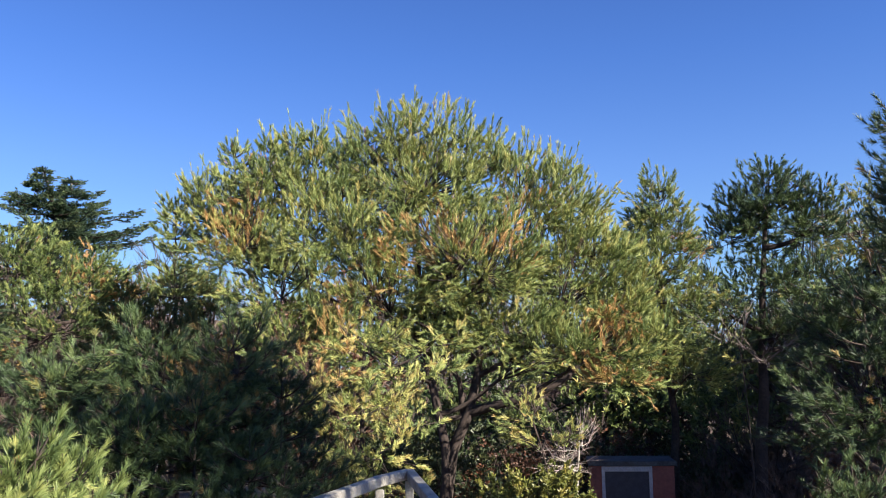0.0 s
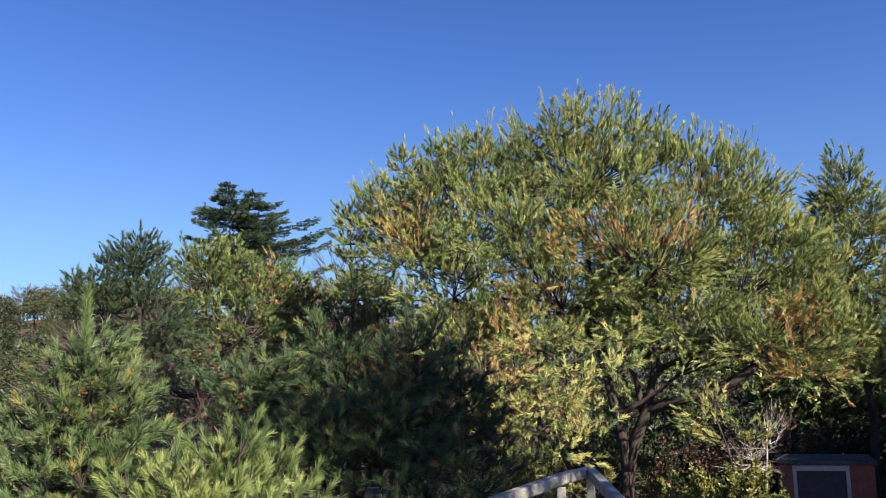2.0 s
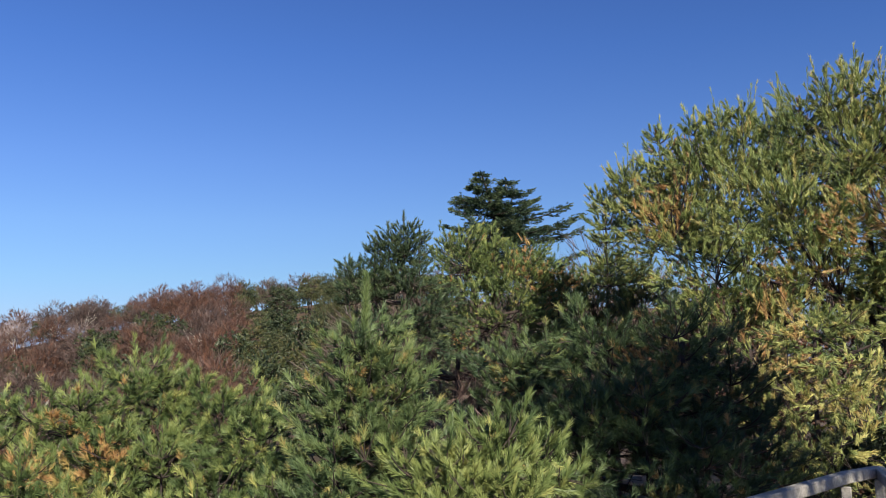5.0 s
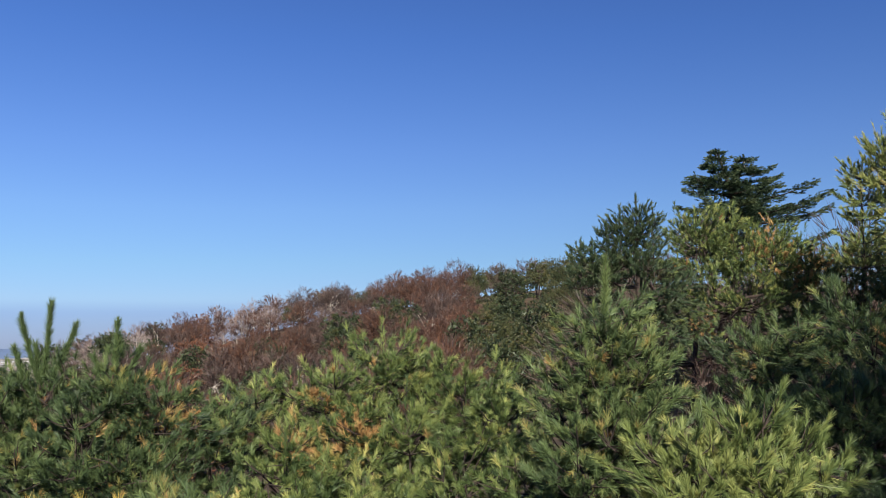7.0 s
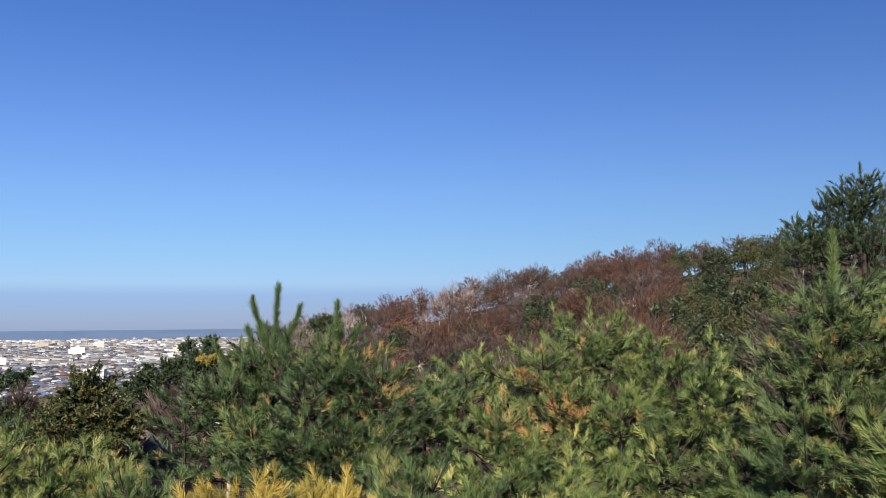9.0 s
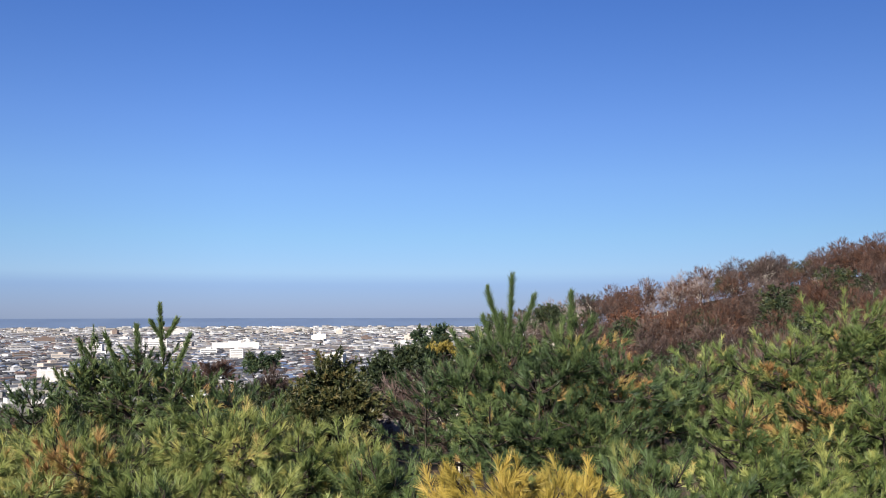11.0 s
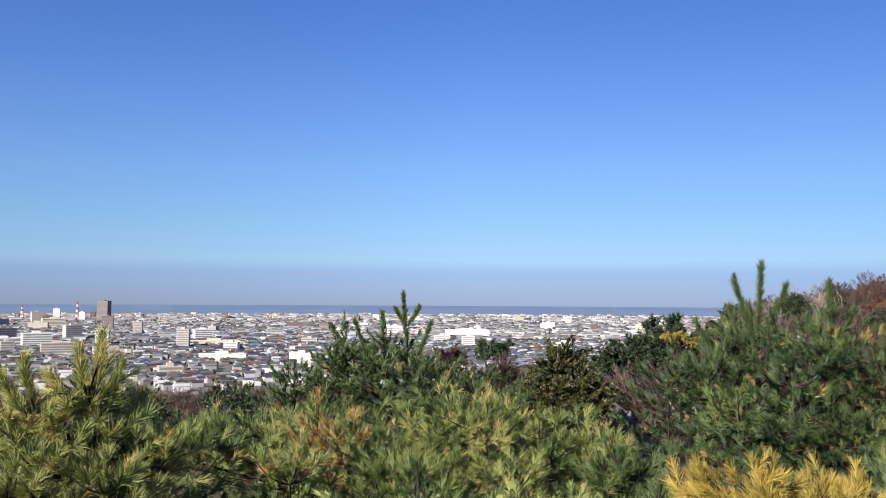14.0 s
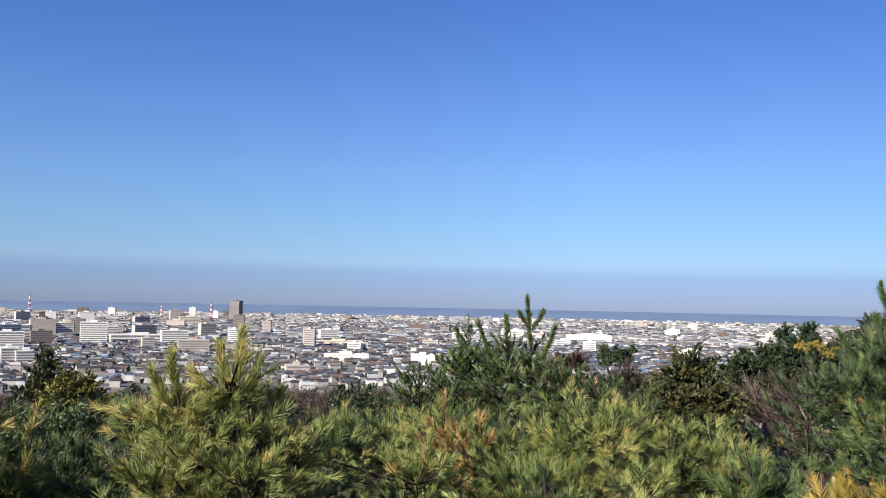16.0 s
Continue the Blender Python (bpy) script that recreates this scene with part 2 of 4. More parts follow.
GROUND = ground_material()
ring_sheet("ground", [0.005, 4, 8, 15, 25, 40, 60, 80, 100, 115, 130, 145, 160, 175, 190, 210, 240, 280, 340, 430, 520, 600, 700, 800,
                      1200, 2000, 3000, 4000, SHORE], GROUND, "leaf-strewn knoll and slope above a built-up plain")
SEA, sn, sl, sb = material("sea", 0.5, spec=0.25)
sw = noise_node(sn, sl, 0.004, 6.0)
sr = ramp(sn, [(0.35, (0.105, 0.145, 0.22)), (0.65, (0.125, 0.17, 0.25))])
sl.new(sw.outputs[0], sr.inputs[0])
sl.new(sr.outputs[0], sb.inputs["Base Color"])
ring_sheet("water", [SHORE, 4700, 4840, 4980], SEA, "grey-blue sea along the far shore")

# ---- pines ----


def crown_points(rng, lobes, gap, shoots, clump, up=0.75):
    """Shoots in clumps over rounded lobes (centre, half sizes): places, ways, clump centres, how far inside."""
    cs, ns, ks = [], [], []
    for i, (c, (rx, ry, rz)) in enumerate(lobes):
        area = 4 * np.pi * (((rx * ry) ** 1.6 + (rx * rz) ** 1.6 + (ry * rz) ** 1.6) / 3) ** (1 / 1.6)
        k = max(6, int(area / gap ** 2))
        n = unit(rng.normal(size=(k, 3)))
        n = n[(n[:, 2] > -0.75)]
        rr = np.where(rng.random((len(n), 1)) < 0.3, rng.uniform(0.3, 0.7, (len(n), 1)), rng.uniform(0.82, 1.04, (len(n), 1)))
        q = c + n * rr * np.array((rx, ry, rz))
        keep = np.ones(len(q), bool)
        for c2, r2 in lobes:
            if c2 is not c:
                keep &= (((q - c2) / np.array(r2)) ** 2).sum(1) > 0.45
        cs.append(q[keep])
        ks.append(np.full(int(keep.sum()), i))
        ns.append(unit(n[keep] / np.array((rx, ry, rz)) * min(rx, ry, rz)))
    cs, ns, ks = np.concatenate(cs), np.concatenate(ns), np.concatenate(ks)
    m = len(cs)
    # each clump is a branch end: a shoot at its tip, others along it to both sides, all sweeping up
    d = unit(ns * np.array((1, 1, 0.7)) + np.array((0, 0, up * 0.3)) + rng.normal(0, 0.32, (m, 3)))
    side = unit(np.cross(d, np.array((0.05, 0.03, 1.0))))
    top = np.cross(side, d)
    u = rng.uniform(-1.0, 0.85, (m, shoots))
    v = rng.uniform(-1, 1, (m, shoots)) * (0.95 - 0.4 * np.maximum(u, 0))
    w = rng.normal(0, 0.22, (m, shoots))
    u[:, 0], v[:, 0], w[:, 0] = 0.95, 0.0, 0.0
    off = (d[:, None] * u[..., None] + side[:, None] * (v * 0.75)[..., None] + top[:, None] * w[..., None]) * clump
    way = unit(d[:, None] * 0.9 + side[:, None] * (v * 0.75)[..., None] + np.array((0, 0, up)) * 0.4 + rng.normal(size=(m, shoots, 3)) * 0.24)
    p = cs[:, None] + off
    inner = u
    return p.reshape(-1, 3), way.reshape(-1, 3), cs, ns, inner.ravel(), ks


def spire(rng, tip, reach, depth):
    """The tapering top of a young pine: whorls of upswept branches set with shoots. Shoot places, ways, branch lines."""
    p, way, lines = [], [], [(np.array([tip - np.array((0, 0, depth)), tip]), (0.018, 0.005))]
    h, top = 0.0, min(0.5, depth * 0.27)
    for s_ in np.arange(0, top, 0.09):
        p.append(tip - np.array((0, 0, s_ + 0.1)))
        way.append(np.array((rng.normal(0, 0.06), rng.normal(0, 0.06), 1.0)))
    h = top
    while h < depth:
        k = int(rng.integers(5, 7))
        turn = rng.uniform(0, 2 * np.pi)
        for j in range(k):
            a = turn + 2 * np.pi * j / k + rng.normal(0, 0.15)
            ln = min(reach, 0.10 + reach * 0.95 * (h / depth) ** 0.75) * rng.uniform(0.7, 1.15)
            out = np.array((math.cos(a), math.sin(a), 0))
            rise = 0.9 - 0.75 * h / depth
            st = tip - np.array((0, 0, h))
            end = st + out * ln + np.array((0, 0, ln * rise))
            q = curve_line(st, st + out * ln * 0.65 + np.array((0, 0, ln * rise * 0.2)), end, 5)
            lines.append((q, np.linspace(0.009, 0.004, 5)))
            side = np.cross(out, (0, 0, 1.0))
            m = 2 + int(ln * 13)
            for u in np.linspace(1.0, 0.3, m):
                c = q[min(4, int(u * 4))] + (q[min(4, int(u * 4) + 1)] - q[min(4, int(u * 4))]) * (u * 4 - int(u * 4))
                sw = 0.0 if u == 1.0 else rng.choice((-1, 1)) * rng.uniform(0.4, 1.0)
                p.append(c + side * sw * 0.1 * (1.2 - u) + np.array((0, 0, 0.01)))
                way.append(out * 0.6 + side * sw * 0.7 + np.array((0, 0, 0.5 + 0.35 * u)) + rng.normal(0, 0.18, 3))
        h += rng.uniform(0.16, 0.25)
    return np.array(p), np.array(way), lines


def pine(name, label, foot, lobes, mat=PINE, seed=1, gap=0.5, shoots=10, clump=0.3, length=0.24, n=30, size=0.11, width=0.009,
         tone=0.4, vary=0.28, dry=0.06, up=0.75, leaders=(), spires=(), trunk=0.16, fork=0.45, group="pines on the knoll", category="pine tree",
         spread=(18, 48), bark=BARK, stems=True, boughs=(), candle=0.0):
    """A pine: a crooked tapered trunk, limbs that reach into the crown, and a crown of needle shoots over lobes.
    lobes: (bearing, rise, distance, half width and half height in degrees, share of dry clumps where it differs). leaders: (bearing, rise, distance, bearing and rise of the foot). boughs: thick limbs along (bearing, rise, distance) places."""
    rng = np.random.default_rng(seed)
    fr = 0.2 * (clump + length + size)
    ls = []
    parched = np.array([q[5] if len(q) > 5 else dry for q in lobes])
    for b, e, d, w, h in (q[:5] for q in lobes):
        w, h = d * math.tan(radians(w)), d * math.tan(radians(h))
        ls.append((at(b, e, d), (max(w - fr, 0.35 * w), max(w - fr, 0.35 * w) * 0.9, max(h - fr * 1.3, 0.3 * h))))
    fx = at(foot[0], 0, foot[1])
    base = np.array((fx[0], fx[1], float(ground_z(fx[0], fx[1])) - 0.05))
    ob = thing(name, base, label, category, group)
    p, way, cs, ns, inner, ks = crown_points(rng, ls, gap, shoots, clump, up)
    lens = length * rng.uniform(0.6, 1.35, len(p))
    per = np.repeat(rng.normal(0, vary * 0.6, len(cs)), shoots)
    tn = np.clip(tone + per + rng.normal(0, vary * 0.6, len(p)), 0.0, 0.84)
    # dry needles gather in patches inside the crown
    seeds_ = cs[rng.random(len(cs)) < parched[ks] * 0.13]
    near = np.array([np.min(np.linalg.norm(seeds_ - c, axis=1)) if len(seeds_) else 9.0 for c in cs])
    old = (rng.random(len(p)) < np.where(inner < 0.3, 0.85, 0.3)) & np.repeat(near < clump * 1.9, shoots)
    tn[old] = rng.uniform(0.9, 1.0, old.sum())
    tops = []
    for b, e, d, b0, e0 in leaders:  # long candles from a foot (bearing, rise) to a tip, at one distance
        foot_, tip = at(b0, e0, d), at(b, e, d) - np.array((0, 0, size * 0.8))
        run = np.linalg.norm(tip - foot_)
        q = curve_line(foot_, (foot_ + tip) / 2 + np.array((0, 0, -0.06 * run)), tip, 9)
        tops.append((q, np.linspace(0.012, 0.008, 9)))
        for s_ in np.linspace(0.1, 1.0, int(run / 0.045) + 2):
            k = min(7, int(s_ * 8))
            p = np.vstack([p, q[k] + (q[k + 1] - q[k]) * (s_ * 8 - k)])
            way = np.vstack([way, unit(q[k + 1] - q[k]) * 2.2 + rng.normal(0, 0.1, 3)])
            p, way = np.vstack([p, p[-1] + rng.normal(0, 0.008, 3)]), np.vstack([way, way[-1] + rng.normal(0, 0.15, 3)])
            lens, tn = np.append(lens, (0.05, 0.04)), np.append(tn, (tone + 0.1, tone))
    for b, e, d, reach, depth in spires:  # (bearing, rise, distance, reach of the lowest branches, depth of the top), metres
        q, w, more = spire(rng, at(b, e, d) - np.array((0, 0, length * 0.6 + size * 0.6)), reach, depth)
        tops += more
        p, way = np.vstack([p, q]), np.vstack([way, w])
        lens = np.append(lens, length * rng.uniform(0.8, 1.3, len(q)))
        add = np.clip(tone + rng.normal(0, vary * 0.35) + rng.normal(0, vary * 0.4, len(q)), 0, 0.84)
        add[rng.random(len(q)) < dry * 0.25] = 0.95
        tn = np.append(tn, add)
    lens[:len(inner)] *= np.where(inner > 0.9, 1.5, 1.0)
    if candle:  # the upper shoots stand up as candles
        high_ = np.clip(np.repeat(ns[:, 2], shoots) * 1.6, 0, 1) * candle * (rng.random(len(inner)) < 0.5)
        way[:len(inner)] = unit(way[:len(inner)] + np.array((0, 0, 1.6)) * high_[:, None])
        lens[:len(inner)] *= 1 + 1.1 * high_
    me = needles("crown", rng, p, way, lens, tn, n, size, width, mat, spread)
    # trunk and limbs
    mid = np.mean([c for c, _ in ls], axis=0)
    high = max(c[2] + r[2] * 0.5 for c, r in ls)
    peak = max(ls, key=lambda q: q[0][2] + q[1][2])
    top = peak[0] + np.array((0, 0, 0.3 * peak[1][2]))
    high = top[2]
    low = base + (top - base) * fork
    low[:2] = base[:2] * 0.6 + mid[:2] * 0.4 + rng.normal(0, 0.12, 2)
    tl = np.vstack([curve_line(base, (base + low) / 2 + np.array((rng.normal(0, 0.15), rng.normal(0, 0.15), 0)), low, 6), curve_line(low, (low + top) / 2 + rng.normal(0, 0.2, 3), top, 6)[1:]])
    child("trunk", tubes("trunk", [(tl, np.linspace(trunk, trunk * 0.16, len(tl)))], bark, 8), ob)
    lines, mains = list(tops), []
    for c, r in (ls if len(ls) < 9 else ls[::2]):  # main limbs into the lobes
        h = np.clip((c[2] - 0.3 * np.linalg.norm(c[:2] - mid[:2]) - base[2]) / max(high - base[2], 0.1), fork * 0.9, 0.93)
        k = h * (len(tl) - 1)
        i = min(int(k), len(tl) - 2)
        a = tl[i] + (tl[i + 1] - tl[i]) * (k - i)
        far = np.linalg.norm(c - a)
        bend = (a + c) / 2 + np.array((0, 0, -0.12 * far)) + rng.normal(0, 0.08 * far, 3)
        q = curve_line(a, bend, c, 7)
        mains.append(q)
        child("limb", tubes("limb", [(q, np.linspace(trunk * 0.36, trunk * 0.1, 7))], bark, 6), ob)
    for bough, r in boughs:
        q = np.array([at(*k) for k in bough])
        child("limb", tubes("limb", [(q, np.linspace(r, r * 0.4, len(q)))], bark, 7), ob)
    for c in cs[::2]:
        q = min(mains, key=lambda m_: np.linalg.norm(m_[-1] - c))
        a = q[int(rng.integers(4, 7))]
        far = np.linalg.norm(c - a)
        bend = (a + c) / 2 + np.array((0, 0, -0.1 * far)) + rng.normal(0, 0.08 * far, 3)
        lines.append((curve_line(a, bend, c, 4), np.linspace(min(trunk * 0.12, 0.006 + 0.006 * far), 0.004, 4)))
    if stems:
        for i in rng.choice(len(cs) * shoots, min(len(cs) * shoots, 500), replace=False):
            lines.append((np.array([cs[i // shoots], p[i] + unit(way[i]) * lens[i] * 0.7]), (0.006, 0.003)))
    tagged(child("twig_work", tubes("twig_work", lines, bark, 3), ob), kind="stuff")
    child("crown", me, ob)
    return ob


NEAR = dict(gap=0.37, shoots=14, clump=0.21, length=0.075, n=44, size=0.082, width=0.0062, spread=(12, 56))
LONG = dict(gap=0.35, shoots=13, clump=0.2, length=0.07, n=48, size=0.1, width=0.0056, spread=(8, 54))
MID = dict(gap=0.36, shoots=10, clump=0.23, length=0.12, n=36, size=0.082, width=0.0108, spread=(14, 54))
BROAD = dict(gap=0.35, shoots=10, clump=0.25, length=0.14, n=50, size=0.082, width=0.009, spread=(10, 46), candle=0.65)

# the broad pine beyond the walkway
pine("pine_tree", "broad sunlit pine with dry orange inner needles", (-0.2, 14.6),
     [(1.5, 10.5, 14.8, 6.0, 5.6), (9.5, 9.6, 15.0, 5.4, 4.6), (14.5, 8.2, 15.4, 2.9, 2.6), (-4.8, 8.6, 14.8, 5.6, 4.6, 0.14),
      (-8.8, 3.8, 14.6, 4.6, 4.0, 0.18), (-11.3, 0.5, 14.6, 3.0, 2.4, 0.2), (4.5, 4.2, 14.0, 6.0, 3.6), (-3.6, 2.2, 14.0, 4.4, 2.6, 0.2), (10.2, 3.8, 14.0, 4.0, 3.0),
      (-8.8, 0.4, 13.8, 3.8, 2.2, 0.18), (-1.2, 6.0, 13.6, 5.6, 3.6, 0.26), (0.4, 10.0, 13.9, 3.6, 2.6), (12.6, 6.8, 14.6, 3.8, 2.8), (3.4, 8.4, 15.8, 6.0, 4.6), (-5.4, 5.4, 15.6, 5.4, 4.4), (10.0, 8.0, 16.0, 5.4, 3.8), (0.6, 3.2, 15.0, 4.2, 2.2), (6.0, 7.4, 13.8, 4.6, 3.6), (-11.6, 2.2, 14.4, 2.4, 2.0), (8.0, 0.8, 13.4, 4.2, 2.4), (-5.6, 0.7, 14.4, 4.6, 1.7, 0.25), (-10.6, -1.4, 14.4, 2.6, 1.5, 0.3), (1.2, 0.8, 14.4, 3.6, 1.8, 0.2), (-8.6, 6.2, 14.4, 3.4, 2.6, 0.2), (-2.6, 5.2, 13.6, 3.6, 2.4, 0.35)],
     seed=3, spires=[(1.9, 16.4, 14.8, 0.3, 0.9), (3.3, 15.7, 14.8, 0.3, 0.9), (0.3, 15.1, 14.8, 0.3, 0.9), (-1.6, 14.9, 14.8, 0.3, 0.9), (-3.2, 14.8, 14.8, 0.3, 0.9), (4.8, 14.9, 15, 0.3, 0.9), (8.2, 14.9, 15, 0.3, 0.9), (9.6, 14.7, 15, 0.3, 0.9), (11, 14.2, 15, 0.3, 0.9), (13.2, 13.9, 15, 0.3, 0.9), (16.7, 10.3, 15.3, 0.3, 0.9), (-8, 12.5, 14.8, 0.3, 0.9), (-6.6, 12.5, 14.8, 0.3, 0.9), (6.4, 13.9, 15, 0.3, 0.9), (-5, 13.5, 14.8, 0.3, 0.9), (15.4, 11.5, 15.2, 0.3, 0.9), (16.7, 7.5, 15.3, 0.3, 0.9), (12.2, 12.7, 15, 0.3, 0.9), (-9.6, 9.9, 14.8, 0.3, 0.9), (-10.8, 7.3, 14.7, 0.3, 0.9), (-12, 4.5, 14.6, 0.3, 0.9)], tone=0.54, vary=0.2, dry=0.09, trunk=0.13, fork=0.4, up=0.8, **BROAD,
     boughs=[([(0.5, -17.0, 14.7), (0.1, -9.0, 14.7), (-0.4, -5.8, 14.6), (-1.5, -3.4, 14.5), (-2.1, -1.0, 14.5), (-2.4, 2.0, 14.6)], 0.13), ([(-1.5, -3.4, 14.5), (-3.3, -3.0, 14.3), (-5.8, -2.4, 14.1), (-7.6, -1.4, 14.0), (-9.0, 0.0, 14.0)], 0.08),
             ([(-1.2, -3.8, 14.6), (-0.9, -1.4, 14.4), (0.6, 0.8, 14.3)], 0.06), ([(-2.0, -1.2, 14.5), (-4.2, -0.2, 14.3), (-6.2, 2.0, 14.3)], 0.05), ([(-2.2, -0.4, 14.5), (-0.6, 1.2, 14.2), (2.6, 2.6, 14.0)], 0.05)])
pine("pine_tree", "small bright pine under the broad one", (-5.6, 13.4), [(-5.4, -3.9, 13.4, 2.2, 1.2), (-6.2, -5.2, 13.4, 1.8, 1.2)], seed=77, tone=0.62, dry=0.02, trunk=0.04, **MID)
pine("pine_tree", "young yellow-green pine in full sun by the walkway", (3.4, 11.2),
     [(5.0, 0.9, 11.6, 3.2, 1.2), (2.6, -1.0, 11.2, 3.0, 1.1), (6.6, -1.2, 11.4, 2.6, 1.2), (4.2, -2.8, 11.0, 3.4, 1.2), (2.4, -4.4, 11.0, 2.2, 1.2), (6.2, -4.4, 11.4, 2.6, 1.4), (4.0, -6.2, 10.9, 3.2, 1.4),
      (2.4, -8.2, 10.8, 2.0, 1.4), (5.6, -8.4, 10.9, 2.6, 1.6), (8.2, -2.4, 11.8, 2.0, 1.6), (0.6, 0.8, 11.8, 2.2, 1.0)], seed=4, tone=0.66, dry=0.08, trunk=0.08, up=0.5, **MID)
pine("pine_tree", "slender pine against the sky", (-13.7, 19.4),
     [(-13.5, 8.4, 17.2, 2.4, 2.8), (-13.6, 4.4, 17.2, 3.2, 3.0), (-13.4, 1.0, 17.2, 3.4, 2.6), (-15.6, 2.6, 17.6, 2.4, 2.4), (-15.2, -1.2, 17.8, 2.6, 1.8)], seed=5, spires=[(-13.75, 12.0, 17.2, 0.85, 2.6), (-12.5, 9.6, 17.2, 0.4, 1.0), (-14.9, 9.4, 17.2, 0.4, 1.0)], tone=0.5, dry=0.05, trunk=0.13, **MID)
pine("pine_tree", "dark pine with open layered branches", (-19.6, 18.0),
     [(-20.2, 8.6, 18, 2.6, 2.9), (-17.8, 6.6, 18, 2.2, 1.8), (-22.6, 7.2, 18, 2.4, 2.0), (-19.2, 4.0, 18, 3.2, 1.6), (-17.4, 2.6, 17.4, 2.2, 1.4), (-22.6, 4.0, 17.6, 2.6, 1.8), (-20.6, 1.2, 17.6, 2.2, 1.2), (-17.8, 0.2, 18.4, 2.8, 1.4), (-23.4, 1.4, 18.4, 2.6, 1.6)], mat=BLUE, seed=6, spires=[(-20.3, 12.1, 18, 0.8, 1.4), (-18.0, 10.2, 18, 0.6, 1.1), (-23.2, 10.6, 18, 0.7, 1.2), (-21.8, 11.0, 18, 0.5, 1.0), (-19.0, 10.6, 18, 0.5, 1.0)], tone=0.3, dry=0.02, trunk=0.17, fork=0.5, **MID)
pine("pine_tree", "yellowing pine behind the dark ones", (-26, 22), [(-25.6, 7.0, 22, 2.8, 2.8), (-24.4, 4.6, 22, 3.0, 2.6), (-28, 5.0, 22, 3, 3.0)], seed=7, tone=0.7, dry=0.1, **MID)
# low needle tone: part of the shade on these two is in their colour
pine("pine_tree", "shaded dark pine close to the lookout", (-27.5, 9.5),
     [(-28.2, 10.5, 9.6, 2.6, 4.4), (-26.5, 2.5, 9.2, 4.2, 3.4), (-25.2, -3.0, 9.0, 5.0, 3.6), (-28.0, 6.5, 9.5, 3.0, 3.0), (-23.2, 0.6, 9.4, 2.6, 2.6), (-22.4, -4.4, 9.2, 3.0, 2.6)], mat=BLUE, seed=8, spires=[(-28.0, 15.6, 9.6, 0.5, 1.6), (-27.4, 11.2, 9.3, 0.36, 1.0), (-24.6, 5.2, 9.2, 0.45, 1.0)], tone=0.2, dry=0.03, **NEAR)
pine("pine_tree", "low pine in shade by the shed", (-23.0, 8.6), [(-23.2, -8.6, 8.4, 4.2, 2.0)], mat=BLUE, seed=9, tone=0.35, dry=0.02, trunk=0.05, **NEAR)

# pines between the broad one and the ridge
# the shade on this pine is deepened by its low needle tone
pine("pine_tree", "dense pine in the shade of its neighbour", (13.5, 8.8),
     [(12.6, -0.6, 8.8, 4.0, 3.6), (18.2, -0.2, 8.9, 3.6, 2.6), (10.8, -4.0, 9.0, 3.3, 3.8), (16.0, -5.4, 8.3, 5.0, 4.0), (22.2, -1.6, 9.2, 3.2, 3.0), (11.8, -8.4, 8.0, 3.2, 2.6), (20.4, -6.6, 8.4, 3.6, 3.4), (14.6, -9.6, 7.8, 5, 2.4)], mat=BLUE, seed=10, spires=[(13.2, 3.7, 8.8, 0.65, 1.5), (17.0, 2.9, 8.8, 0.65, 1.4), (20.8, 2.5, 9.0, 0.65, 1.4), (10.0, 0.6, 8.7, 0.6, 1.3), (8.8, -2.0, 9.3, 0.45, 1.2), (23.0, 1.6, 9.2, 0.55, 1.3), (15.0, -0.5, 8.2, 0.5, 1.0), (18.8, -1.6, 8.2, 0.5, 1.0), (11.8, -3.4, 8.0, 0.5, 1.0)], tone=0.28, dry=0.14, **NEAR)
pine("pine_tree", "low bright pine with pale fresh tufts", (25.0, 6.7),
     [(24.6, -6.6, 6.6, 3.6, 2.9), (27.4, -8.2, 6.5, 4.2, 3.2), (22.0, -7.6, 6.8, 2.4, 2.0)], seed=11, spires=[(24.0, -3.0, 6.7, 0.36, 0.9), (22.0, -4.0, 6.8, 0.32, 0.8), (26.2, -4.3, 6.6, 0.36, 0.9), (28.4, -4.8, 6.6, 0.36, 0.9), (20.4, -5.6, 6.9, 0.3, 0.7), (25.2, -6.0, 6.3, 0.36, 0.7), (23.0, -6.6, 6.3, 0.34, 0.7), (27.6, -7.4, 6.2, 0.36, 0.7)], tone=0.37, dry=0.06, trunk=0.06, **{**NEAR, "gap": 0.46, "shoots": 9, "n": 64, "length": 0.1, "size": 0.09, "spread": (8, 42)})
pine("pine_tree", "young bluish-green pine with a pointed top", (32.0, 7.4),
     [(32.0, 0.4, 7.3, 2.4, 2.6), (31.8, -3.0, 7.3, 3.8, 3.0), (32.2, -7.4, 7.2, 4.4, 3.4)], mat=BLUE, seed=12, leaders=[(31.9, 4.9, 7.3, 32.0, 0.5)], spires=[(32.0, 4.0, 7.3, 0.6, 2.2), (33.2, 1.4, 7.2, 0.4, 1.1), (30.7, 1.8, 7.2, 0.4, 1.1), (29.5, 0.6, 7.3, 0.42, 1.2), (34.6, 0.0, 7.4, 0.42, 1.2), (30.4, -2.6, 7.0, 0.45, 1.0), (33.8, -3.6, 7.0, 0.45, 1.0)], tone=0.48, dry=0.06, trunk=0.07, **NEAR)
